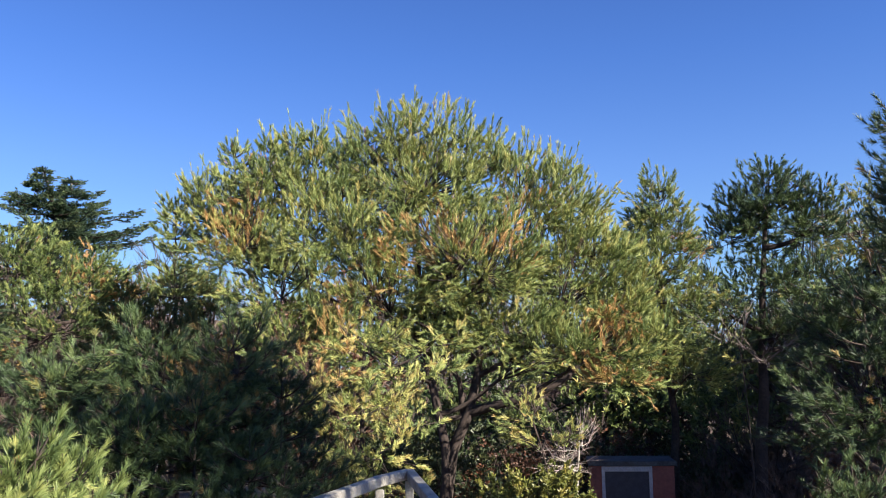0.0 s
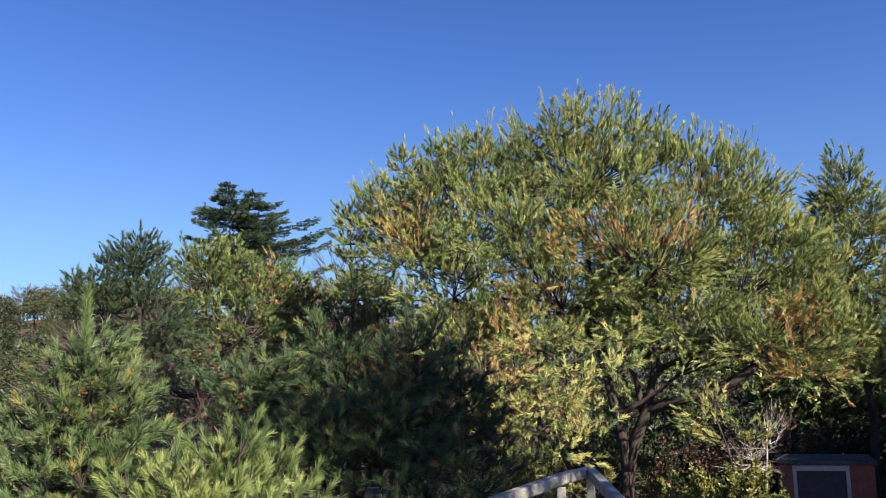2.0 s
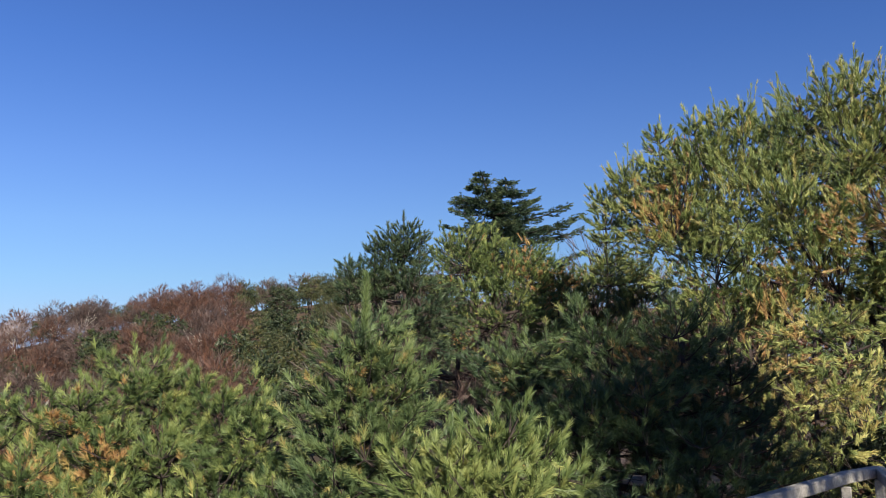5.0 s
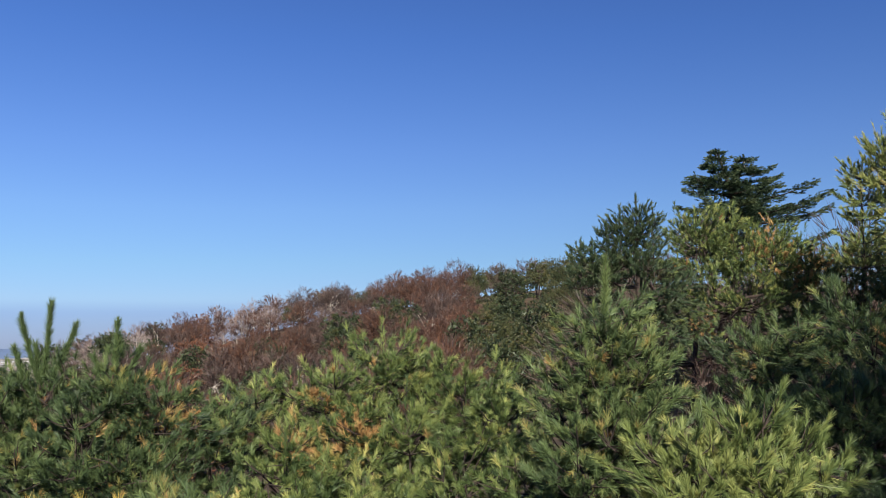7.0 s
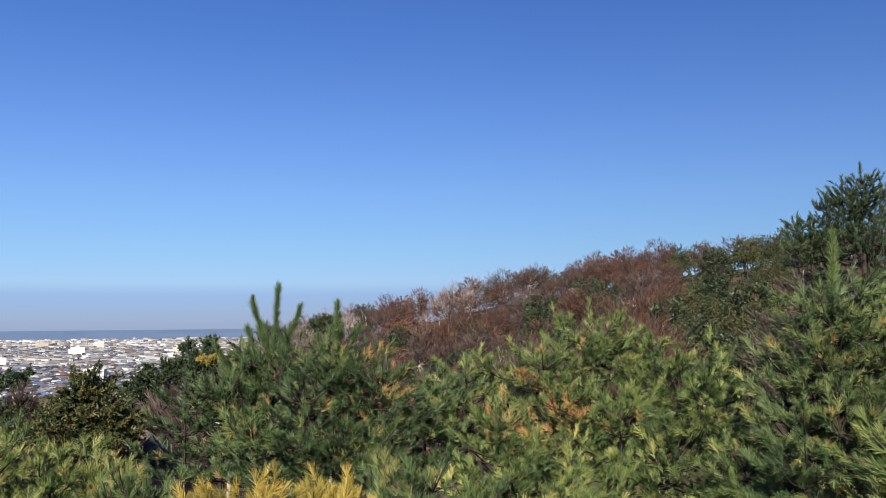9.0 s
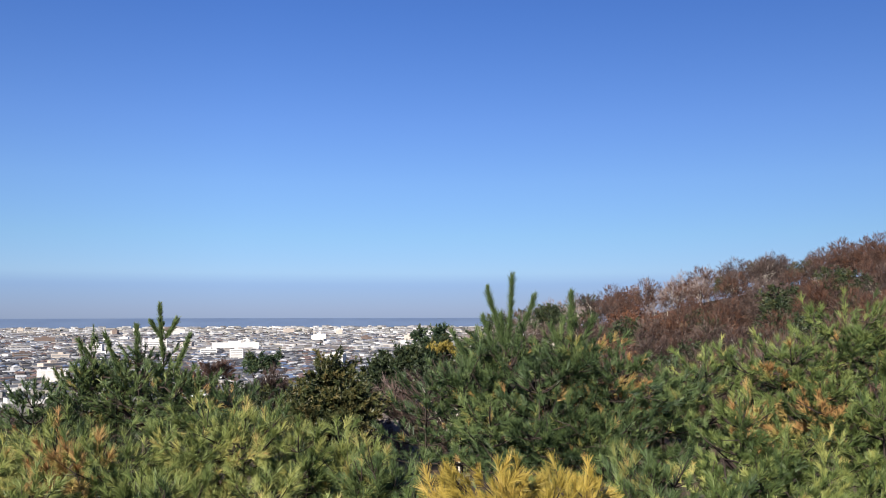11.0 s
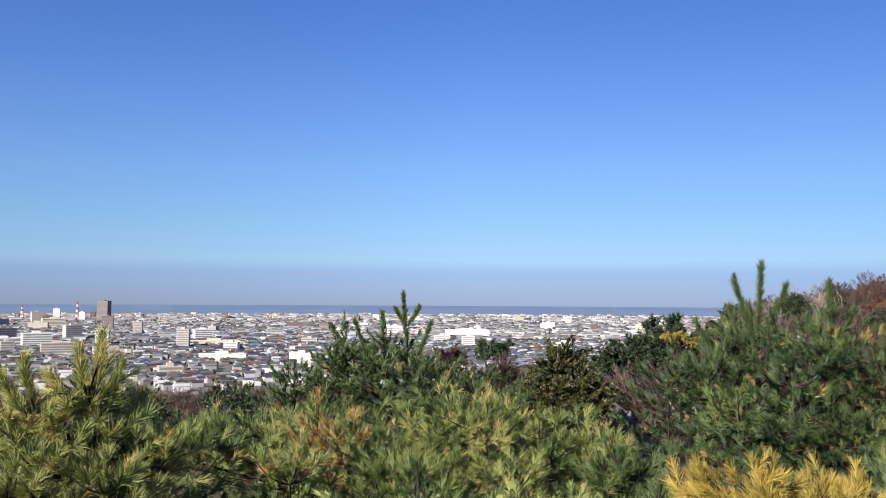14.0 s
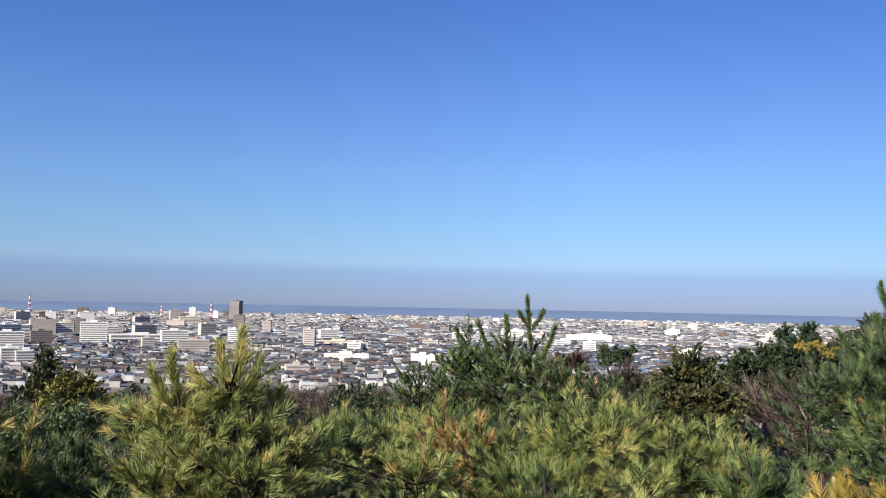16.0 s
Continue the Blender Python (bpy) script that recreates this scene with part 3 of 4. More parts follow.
pine("pine_tree", "young pine with a bare leading stem", (45.0, 9.4),
     [(45.4, -2.4, 9.4, 3.8, 2.6), (42.0, -3.2, 9.2, 3.2, 2.4), (49.4, -3.6, 9.2, 3.4, 2.2), (46.0, -7.0, 9.0, 5.6, 3.4), (52.6, -8.6, 8.6, 4.6, 3.2), (48.0, -10.6, 8.2, 6.0, 2.6), (40.5, -9.6, 8.0, 4.2, 3.0), (52.8, -4.4, 9.4, 2.4, 2.2), (39.4, -5.0, 8.8, 3.4, 3.4), (38.4, -6.6, 8.2, 3.4, 3.2), (36.6, -9.4, 7.6, 3.6, 2.6)], seed=13, spires=[(45.7, 1.9, 9.4, 0.7, 1.8), (43.0, -0.1, 9.3, 0.5, 1.3), (48.6, -0.5, 9.3, 0.5, 1.2), (50.8, -1.3, 9.3, 0.5, 1.1), (53.4, -1.5, 9.4, 0.42, 1.1), (40.6, -1.2, 9.0, 0.5, 1.2), (38.2, -2.4, 8.6, 0.5, 1.2), (47.0, -2.8, 8.8, 0.5, 1.0), (44.0, -3.6, 8.6, 0.5, 1.0), (51.6, -4.4, 8.6, 0.5, 1.0), (41.0, -5.2, 8.2, 0.5, 1.0), (49.0, -6.0, 8.4, 0.5, 1.0)], tone=0.28, dry=0.06, **NEAR)
pine("pine_tree", "dark shaggy pine on the knoll", (30.5, 17.5),
     [(29.8, 5.8, 17.3, 1.9, 2.2), (31.8, 3.8, 17.2, 1.6, 2.0), (29.6, 2.0, 17.2, 3.2, 3.4)], mat=FIR, seed=14, spires=[(29.6, 9.2, 17.3, 0.34, 1.6), (31.5, 7.6, 17.2, 0.28, 1.2), (33.1, 6.4, 17.2, 0.26, 1.0), (30.6, 8.5, 17.2, 0.28, 1.4), (28.6, 8.3, 17.3, 0.3, 1.3), (32.4, 6.4, 17.2, 0.26, 1.0)], tone=0.6, dry=0.0, trunk=0.14, **MID)
pine("pine_tree", "pine with an orange-tinged crown", (23.5, 18.5),
     [(25.6, 5.4, 18.4, 2.6, 2.6), (22.4, 4.6, 18.2, 3.0, 2.2), (23.4, 1.8, 18.0, 4.2, 2.6), (20.0, 3.2, 18.4, 2.0, 2.0)], seed=15, spires=[(26.0, 8.2, 18.3, 0.7, 1.3), (23.8, 7.4, 18.2, 0.7, 1.2), (21.6, 6.6, 18.1, 0.7, 1.1), (19.8, 5.4, 18.3, 0.6, 1.0)], tone=0.24, dry=0.14, trunk=0.14, **MID)
pine("pine_tree", "pale pine tips between two larger trees", (16.5, 19.5), [(16.6, 4.2, 19.5, 2.4, 1.6), (14.0, 3.4, 19.5, 2.4, 1.6), (18.6, 1.6, 19.0, 3.4, 2.8), (14.4, 0.6, 19.0, 3.4, 2.8)], mat=BLUE, seed=16, spires=[(16.3, 6.2, 19.5, 0.5, 1.0), (17.6, 5.6, 19.5, 0.5, 1.0), (14.6, 5.6, 19.5, 0.5, 1.0)], tone=0.6, dry=0.0, **MID)
pine("pine_tree", "pine with long upright candles and dry inner needles", (63.0, 9.0),
     [(64.8, -3.2, 9.0, 3.0, 2.2), (61.0, -3.4, 8.7, 3.0, 2.3), (66.8, -5.2, 9.0, 4.0, 2.6), (58.6, -4.8, 8.7, 3.6, 2.4), (62.0, -7.6, 8.6, 6.4, 3.2), (55.4, -5.6, 8.8, 2.6, 2.2)], mat=BLUE, seed=17, spires=[(65.3, -0.9, 9.0, 0.5, 1.2), (61.6, -1.0, 8.7, 0.5, 1.2), (68.2, -2.2, 9.0, 0.5, 1.2), (58.6, -1.2, 8.7, 0.6, 1.3), (56.0, -2.4, 8.8, 0.5, 1.1), (70.4, -3.0, 9.0, 0.45, 1.0), (63.4, -2.4, 8.4, 0.55, 1.1), (66.4, -4.6, 8.4, 0.5, 1.0), (59.6, -5.4, 8.2, 0.5, 1.0)], tone=0.34, dry=0.2, **{**NEAR, "gap": 0.33},
     leaders=[(65.05, 2.25, 9.0, 65.3, -2.9), (66.5, 1.5, 9.0, 65.4, -2.6), (63.75, 1.05, 9.0, 65.1, -2.6), (66.75, -0.25, 9.0, 65.8, -3.5), (68.65, -1.05, 9.0, 67.3, -4.0),
              (65.7, -0.1, 9.0, 65.4, -2.8), (61.4, 1.3, 8.7, 61.5, -2.8), (60.2, -0.3, 8.7, 61.3, -3.1), (62.5, -0.8, 8.7, 61.8, -3.1)])
pine("pine_bush", "low golden-yellow pine among the green ones", (64.0, 6.0), [(65.4, -11.6, 6.0, 3.6, 2.4), (61.4, -12.0, 6.0, 3.4, 2.2), (68.4, -12.6, 6.0, 2.6, 2.0), (63.4, -14.0, 5.9, 5.0, 2.4)], mat=GOLD, seed=18, tone=0.5, dry=0, trunk=0.04, **{**LONG, "gap": 0.25, "clump": 0.15})
pine("pine_tree", "pine with upright leaders against the town", (87.6, 12.4),
     [(87.4, -3.6, 12.4, 1.7, 1.5), (90.4, -3.8, 12.4, 1.5, 1.3), (88.6, -5.8, 12.0, 4.2, 2.4), (84.4, -5.6, 12, 2.6, 1.8)], mat=BLUE, seed=19, leaders=[(86.68, 0.5, 12.4, 86.4, -3.2), (85.8, -0.4, 12.4, 86.4, -1.7), (87.05, -0.5, 12.4, 86.45, -1.7), (88.0, -0.8, 12.4, 87.85, -3.9), (89.65, -1.25, 12.4, 88.7, -3.9), (91.05, -1.6, 12.4, 89.3, -4.3), (85.0, -1.4, 12.4, 85.9, -3.9)], spires=[(91.3, -2.6, 12.4, 0.32, 1.0), (89.0, -2.6, 12.4, 0.32, 1.0), (87.6, -2.4, 12.4, 0.3, 1.0), (90.2, -2.4, 12.4, 0.3, 1.0), (85.6, -2.6, 12.4, 0.32, 1.0), (84.4, -3.0, 12.2, 0.35, 1.1), (93.4, -3.6, 12.0, 0.5, 1.0), (82.2, -4.0, 12.0, 0.5, 1.0)], tone=0.42, dry=0.06, **MID)
pine("pine_tree", "low spreading green pine below the lookout", (84.0, 8.4),
     [(82.0, -8.4, 8.2, 5.0, 2.6), (90.0, -9.2, 7.8, 5.0, 2.6), (76.4, -9.6, 8.2, 3.4, 2.4), (95.6, -9.6, 8.2, 4.4, 2.2), (86.0, -11.8, 7.4, 6, 2.4), (99.0, -9.6, 7.6, 4, 2.4)], seed=20, spires=[(78.2, -5.8, 8.4, 0.5, 1.1), (81.4, -5.4, 8.4, 0.5, 1.1), (84.6, -6.4, 8.0, 0.5, 1.0), (88.0, -6.6, 7.8, 0.5, 1.0), (91.6, -6.0, 8.2, 0.5, 1.0), (95.2, -6.0, 8.6, 0.4, 1.0), (98.4, -6.6, 8.4, 0.4, 0.9), (75.2, -7.4, 8.2, 0.5, 1.0), (86.2, -8.6, 7.0, 0.5, 0.9), (93.4, -8.4, 7.2, 0.5, 0.9), (80.0, -8.8, 7.2, 0.5, 0.9)], tone=0.48, dry=0.02, trunk=0.07, **LONG)
pine("pine_tree", "yellow-green pine with two upright tops", (105.0, 6.0),
     [(104.9, -6.0, 5.8, 1.5, 1.8), (108.8, -7.2, 5.9, 1.3, 1.6), (105.6, -10.2, 5.7, 4.2, 2.4), (101.8, -9.6, 5.8, 2.6, 2.0), (107.4, -12.0, 5.6, 4.6, 2.2)], seed=21, leaders=[(104.05, -1.9, 5.8, 104.3, -5.0), (105.1, -2.7, 5.8, 104.6, -5.6), (103.2, -3.4, 5.8, 104.0, -6.0), (107.95, -3.2, 5.8, 107.5, -6.2), (108.8, -4.2, 5.8, 107.8, -6.6), (101.9, -5.2, 5.8, 102.3, -7.4)], spires=[(104.3, -3.4, 5.8, 0.26, 0.9), (107.8, -4.8, 5.9, 0.24, 0.8), (102.0, -6.2, 5.8, 0.28, 0.8), (106.9, -6.2, 5.6, 0.26, 0.8), (103.6, -7.6, 5.4, 0.3, 0.8), (108.6, -8.0, 5.5, 0.3, 0.7)], tone=0.66, dry=0.02, trunk=0.06, **LONG)
pine("pine_tree", "low dark pine below the lookout", (113.6, 7.6), [(113.0, -10.0, 7.6, 2.8, 1.8), (115.6, -11.0, 7.4, 3.2, 2.0), (111.4, -11.6, 7.2, 3.0, 2.0)], mat=BLUE, seed=23, spires=[(112.4, -7.8, 7.6, 0.3, 0.7), (114.6, -8.2, 7.6, 0.3, 0.7)], tone=0.42, dry=0.02, trunk=0.05, **LONG)
pine("pine_tree", "low pine in the dip of the slope", (73.0, 7.6), [(73.0, -11.0, 7.6, 3.4, 2.4)], mat=BLUE, seed=24, spires=[(72.4, -8.4, 7.6, 0.35, 0.8), (74.2, -9.0, 7.6, 0.35, 0.8)], tone=0.42, dry=0.02, trunk=0.05, **LONG)
pine("pine_tree", "low green pine at the foot of its neighbour", (57.0, 7.2), [(57.0, -11.4, 7.2, 4.4, 2.4), (53.6, -12.4, 6.8, 3.4, 2.0), (60.0, -13.6, 6.6, 3.6, 2.0)], mat=BLUE, seed=25, tone=0.4, dry=0.06, trunk=0.05, **LONG)
pine("pine_tree", "leggy pine at the edge of the slope", (119.0, 6.4), [(119.0, -7.4, 6.4, 2.8, 2.6), (118.0, -10.2, 6.2, 4.4, 2.6)], seed=22, spires=[(118.1, -4.7, 6.4, 0.2, 1.0), (120.2, -5.8, 6.4, 0.3, 0.9), (116.6, -8.4, 6.2, 0.3, 0.7)], tone=0.56, dry=0.02, trunk=0.05, **LONG)


def low_pines():
    """Waist-deep young pines that close the foot of the knoll below the larger ones."""
    rng = np.random.default_rng(33)
    made = [pine("low_pine", "low bushy young pine on the knoll", (0, 0.01), [(0, -38, 0.9, 46, 36), (30, -42, 1.3, 28, 20), (150, -42, 1.3, 28, 20), (270, -40, 1.3, 28, 20)],
                 mat=m, seed=34 + k, tone=tn, dry=0.05, trunk=0.05, group="low pines", **{**LONG, "gap": 0.46, "n": 40, "width": 0.0085}) for k, (m, tn) in enumerate(((PINE, 0.5), (BLUE, 0.42), (PINE, 0.42)))]
    high = 4.3
    first = set()
    for b in np.arange(17, 126, 5.4):
        k = int(rng.integers(3))
        d = rng.uniform(6.3, 7.4) if b > 30 else 7.2
        x, y, _ = at(b + rng.normal(0, 1.0), 0, d)
        s = (EYE - d * math.tan(radians(rng.uniform(9.6, 11.2)))) / high
        m = pose(x, y, 0, 0, 0, float(rng.uniform(0, 360))) @ Matrix.Diagonal((s * 1.25, s * 1.25, s, 1))
        ob = made[k] if k not in first else copy_thing(made[k], m)
        first.add(k)
        ob.matrix_basis = m


low_pines()

# unseen tall pines added beside and behind the lookout to shade shed and dense pine
TALL = dict(gap=0.5, shoots=8, clump=0.42, length=0.3, n=14, size=0.2, width=0.035, spread=(20, 70), stems=False, trunk=0.2, fork=0.5, tone=0.35)


def shade_pine(x, y, h, r, seed):
    d, b = math.hypot(x, y), math.degrees(math.atan2(-x, y))
    w = math.degrees(math.atan(r / d))

    def e(z):
        return math.degrees(math.atan((z - EYE) / d))

    pine("pine_tree", "unseen tall pine added beside the lookout for shade", (b, d), [(b, e(h - 1.2), d, w * 0.8, w * 0.55), (b + w * 0.4, e(h - 2.6), d, w, w * 0.6), (b - w * 0.4, e(h - 4.0), d, w, w * 0.6)], mat=BLUE, seed=seed, **TALL)


# added out of view, each set on the sun's line to a shaded spot
for k, (x, y, h, r) in enumerate(((15.4, 5.4, 12.2, 2.2), (7.0, -0.1, 11.8, 2.05), (13.2, 8.4, 10.8, 2.4), (12.8, 12.6, 9.4, 2.3),
                                  (15.8, 13.8, 11.0, 2.6), (18.0, 6.5, 13.0, 2.6), (14.6, 17.0, 9.5, 2.4))):
    shade_pine(x, y, h, r, 90 + k)

# ---- shed and walkway ----


def shed():
    p = at(-11.35, 0, 17.7)
    ob = thing("shed", (p[0], p[1], 0.16), "small dark red shed with flat black roof and grey-framed doorway", "shed")
    ob.rotation_euler = (0, 0, radians(-6))
    bm = bmesh.new()
    w, dp, h = 0.76, 0.4, 2.2
    box(bm, -w, -0.56, -dp, -dp + 0.05, 0, h)
    box(bm, 0.36, w, -dp, -dp + 0.05, 0, h)
    box(bm, -0.56, 0.36, -dp, -dp + 0.05, 2.19, h)
    box(bm, -w, w, dp - 0.05, dp, 0, h)
    box(bm, -w, -w + 0.05, -dp + 0.05, dp - 0.05, 0, h)
    box(bm, w - 0.05, w, -dp + 0.05, dp - 0.05, 0, h)
    part("wall", bm, RED, ob)
    part("roof", box(bmesh.new(), -w - 0.04, w + 0.04, -dp - 0.05, dp + 0.05, h, h + 0.09, 0.012), TAR, ob)
    part("door", box(bmesh.new(), -0.5, 0.3, -dp + 0.005, -dp + 0.04, 0.02, 2.1), DARK, ob, "dark mesh door")
    bm = bmesh.new()
    box(bm, -0.56, -0.5, -dp - 0.02, -dp + 0.05, 0, 2.1)
    box(bm, 0.3, 0.36, -dp - 0.02, -dp + 0.05, 0, 2.1)
    box(bm, -0.56, 0.36, -dp - 0.02, -dp + 0.05, 2.1, 2.19)
    part("door_frame", bm, FRAME, ob)
    return ob


shed()


def beam(parent, name, a, b, w, h, mat):
    """A squared timber from a to b, in the place of its thing."""
    a, b = Vector(a), Vector(b)
    bm = box(bmesh.new(), -w / 2, w / 2, 0, (b - a).length, -h, 0, 0.008)
    turn = (b - a).to_track_quat("Y", "Z").to_matrix().to_4x4()
    bm.transform(Matrix.Translation(a) @ turn)
    return part(name, bm, mat, parent)


def walkway():
    ob = thing("walkway_railing", (0, 0, 0), "weathered grey timber railing of a raised walkway", "railing")
    pts = [(-1.76, 5.5, 3.28), (-0.66, 9.28, 3.24), (-0.40, 10.14, 3.20), (0.26, 5.6, 3.20)]
    for a, b in zip(pts, pts[1:]):
        beam(ob, "top_rail", a, b, 0.1, 0.1, WOOD)
        low = [(q[0], q[1], q[2] - 0.5) for q in (a, b)]
        beam(ob, "mid_rail", low[0], low[1], 0.05, 0.1, WOOD)
    for x, y, z in pts:
        beam(ob, "post", (x, y + 0.001, 0.0), (x, y, z - 0.13), 0.09, 0.045, WOOD)
    return ob


walkway()

# ---- fir on the knoll ----


def fir():
    rng = np.random.default_rng(31)
    f = at(23.9, 0, 24.0)
    base = np.array((f[0], f[1], float(ground_z(f[0], f[1])) - 0.05))
    ob = thing("fir_tree", base, "dark fir with flat tiered branches and two tops", "fir tree", "pines on the knoll")
    right = np.array((math.cos(radians(24)), math.sin(radians(24)), 0))
    top = at(24.5, 11.3, 24.0)
    second = at(22.9, 10.7, 24.0)
    fork = top * 0.45 + second * 0.55
    fork[2] = EYE + 24 * math.tan(radians(8.6))
    child("trunk", tubes("trunk", [(np.array([base, (base + fork) / 2, fork, top]), (0.2, 0.15, 0.08, 0.015)), (np.array([fork, second]), (0.06, 0.012))], BARK, 7), ob)
    p, way, tn, lines = [], [], [], []
    for stem, z0, z1, reach in ((top, 4.5, 11.2, 1.0), (second, 8.6, 10.6, 0.75)):
        for e in np.arange(z1, z0, -0.42):
            z = EYE + 24 * math.tan(radians(e))
            for _ in range(4):
                a = rng.uniform(0, 2 * np.pi)
                out = np.array((math.cos(a), math.sin(a), 0))
                lop = 1.0 + 0.25 * float(out @ right)
                ln = reach * lop * min(1.85, (0.06 + 0.33 * (11.4 - e) ** 1.4) * rng.uniform(0.7, 1.1))
                start = np.array((fork[0], fork[1], z)) if e < 8.6 else stem * 1.0
                start[2] = z
                end = start + out * ln + np.array((0, 0, ln * rng.uniform(0.02, 0.26)))
                q = curve_line(start, (start + end) / 2 + np.array((0, 0, -0.16 * ln)), end, 6)
                lines.append((q, np.linspace(0.012 + 0.01 * ln, 0.004, 6)))
                side = np.cross(out, (0, 0, 1))
                m = int(10 + 80 * ln)
                u = rng.uniform(0.12, 1.0, m)
                lat = rng.uniform(-1, 1, m) * (0.08 + 0.3 * ln * (1 - u) ** 0.7 * u ** 0.3)
                c = np.array([np.array([np.interp(v, np.linspace(0, 1, 6), q[:, i]) for i in range(3)]) for v in u])
                p.append(c + side * lat[:, None] + rng.normal(0, 0.035, (m, 3)))
                way.append(out + side * (np.sign(lat) * 0.7)[:, None] + np.array((0, 0, 0.15)))
                tn.append(np.clip(0.35 + 0.35 * (u > 0.8) + rng.normal(0, 0.15, m), 0, 1))
    p, way, tn = np.concatenate(p), np.concatenate(way), np.concatenate(tn)
    tagged(child("twig_work", tubes("twig_work", lines, BARK, 4), ob), kind="stuff")
    child("crown", needles("crown", rng, p, way, rng.uniform(0.08, 0.17, len(p)), tn, 20, 0.06, 0.018, FIR, (20, 60)), ob)
    ob_tip = [(24.5, 11.4), (22.9, 10.9)]
    q = np.array([at(b, e, 24.0) for b, e in ob_tip])
    for a in q:
        child("tip", tubes("tip", [(np.array([a - np.array((0, 0, 0.3)), a]), (0.014, 0.005))], PALE_BARK, 4), ob, "pale bare leading shoot")


fir()

# ---- trees that stand for woods: built once, then set out ----


def stock_tree(name, label, category, group, mat, seed, lobes, shoots, n, size, width, length, bark, trunk_r, height, tone=0.5, vary=0.25, gap=1.0, clump=0.7, up=0.8, spread=(10, 45), limbs=9):
    """A whole tree at the origin: trunk, limbs and a crown over lobes given in metres."""
    rng = np.random.default_rng(seed)
    ls = [(np.array(c, float), r) for c, r in lobes]
    ob = thing(name, (0, 0, 0), label, category, group)
    p, way, cs, ns, inner, ks = crown_points(rng, ls, gap, shoots, clump, up)
    tn = np.clip(tone + np.repeat(rng.normal(0, vary * 0.7, len(cs)), shoots) + rng.normal(0, vary * 0.5, len(p)), 0, 1)
    tl = curve_line(np.array((0, 0, -0.4)), np.array((0.2, -0.1, height * 0.4)), np.array((0, 0, height * 0.86)), 6)
    child("trunk", tubes("trunk", [(tl, np.linspace(trunk_r, trunk_r * 0.25, 6))], bark, 6), ob)
    lines = []
    for i in rng.choice(len(cs), min(limbs, len(cs)), replace=False):
        a = tl[int(rng.integers(2, 5))]
        lines.append((curve_line(a, (a + cs[i]) / 2 + np.array((0, 0, -0.2)), cs[i], 4), np.linspace(trunk_r * 0.4, 0.02, 4)))
    tagged(child("branch_work", tubes("branch_work", lines, bark, 4), ob), kind="stuff")
    child("crown", needles("crown", rng, p, way, length * rng.uniform(0.6, 1.3, len(p)), tn, n, size, width, mat, spread), ob)
    return ob


HILL = "trees on the wooded ridge"
DOME = [((0, 0, 4.6), (2.6, 2.6, 2.4)), ((1.2, 0.6, 3.6), (2.0, 2.0, 1.6)), ((-1.3, -0.5, 3.8), (2.0, 2.0, 1.7)), ((0.2, 0.1, 2.0), (1.7, 1.7, 1.2))]
PINEY = [((0, 0, 6.0), (1.3, 1.3, 0.8)), ((1.0, 0.4, 4.8), (1.6, 1.5, 0.6)), ((-1.1, -0.3, 4.4), (1.6, 1.5, 0.6)), ((0.2, 0.9, 3.4), (1.9, 1.7, 0.6)), ((0.1, -1.0, 2.9), (1.9, 1.7, 0.7))]
BARE = dict(shoots=7, n=4, size=0.8, width=0.052, length=0.5, height=6.6, trunk_r=0.13, gap=1.0, clump=0.6, up=1.0, spread=(6, 34), limbs=14)
LEAFY = dict(shoots=7, n=5, size=0.34, width=0.24, length=0.4, height=6.0, trunk_r=0.15, gap=1.1, clump=0.6, up=0.5, spread=(20, 90), limbs=10)
STOCK = {
    "bare": [stock_tree("bare_tree", "leafless brown tree on the ridge", "tree", HILL, TWIGS, 41, DOME, bark=BARK, **BARE),
             stock_tree("bare_tree", "leafless grey-brown tree on the ridge", "tree", HILL, TWIGS, 42, DOME[:2] + DOME[3:], bark=PALE_BARK, tone=0.3, **BARE)],
    "red": [stock_tree("russet_tree", "reddish-brown leafless tree on the ridge", "tree", HILL, RUSSET, 43, DOME, bark=BARK, **BARE)],
    "pale": [stock_tree("bare_tree", "pale pinkish leafless tree on the skyline", "tree", HILL, PALE, 44, DOME[:1], bark=PALE_BARK, **{**BARE, "gap": 1.3})],
    "rust": [stock_tree("autumn_tree", "orange-brown autumn tree on the ridge", "tree", HILL, RUSSET, 45, DOME, bark=BARK, tone=0.75, **LEAFY)],
    "pine": [stock_tree("hill_pine", "dark green pine on the ridge", "pine tree", HILL, OLIVE, 46, PINEY, bark=BARK, tone=0.45, **{**LEAFY, "gap": 0.95, "n": 8, "size": 0.26, "width": 0.12, "height": 6.6, "up": 0.9}),
             stock_tree("hill_pine", "olive-green layered pine on the ridge", "pine tree", HILL, EVERGREEN, 47, PINEY[1:], bark=BARK, tone=0.6, **{**LEAFY, "gap": 0.95, "n": 8, "size": 0.26, "width": 0.12, "up": 0.9})],
    "green": [stock_tree("evergreen_tree", "dark evergreen tree among bare ones", "tree", HILL, EVERGREEN, 48, DOME, bark=BARK, tone=0.5, **LEAFY)],
}
WOODS = "trees of the wood"
FINE = dict(shoots=10, n=14, size=0.17, width=0.075, length=0.3, height=6.4, trunk_r=0.14, gap=0.95, clump=0.5, up=0.6, spread=(20, 80), limbs=14)
STOCK["wood_pine"] = [stock_tree("wood_pine", "shaded pine of the wood", "pine tree", WOODS, BLUE, 53, PINEY, bark=BARK, tone=0.3, **{**FINE, "width": 0.05, "n": 13}),
                      stock_tree("wood_pine", "olive pine of the wood", "pine tree", WOODS, PINE, 54, PINEY[1:] + DOME[1:2], bark=BARK, tone=0.4, **{**FINE, "width": 0.05, "n": 13})]
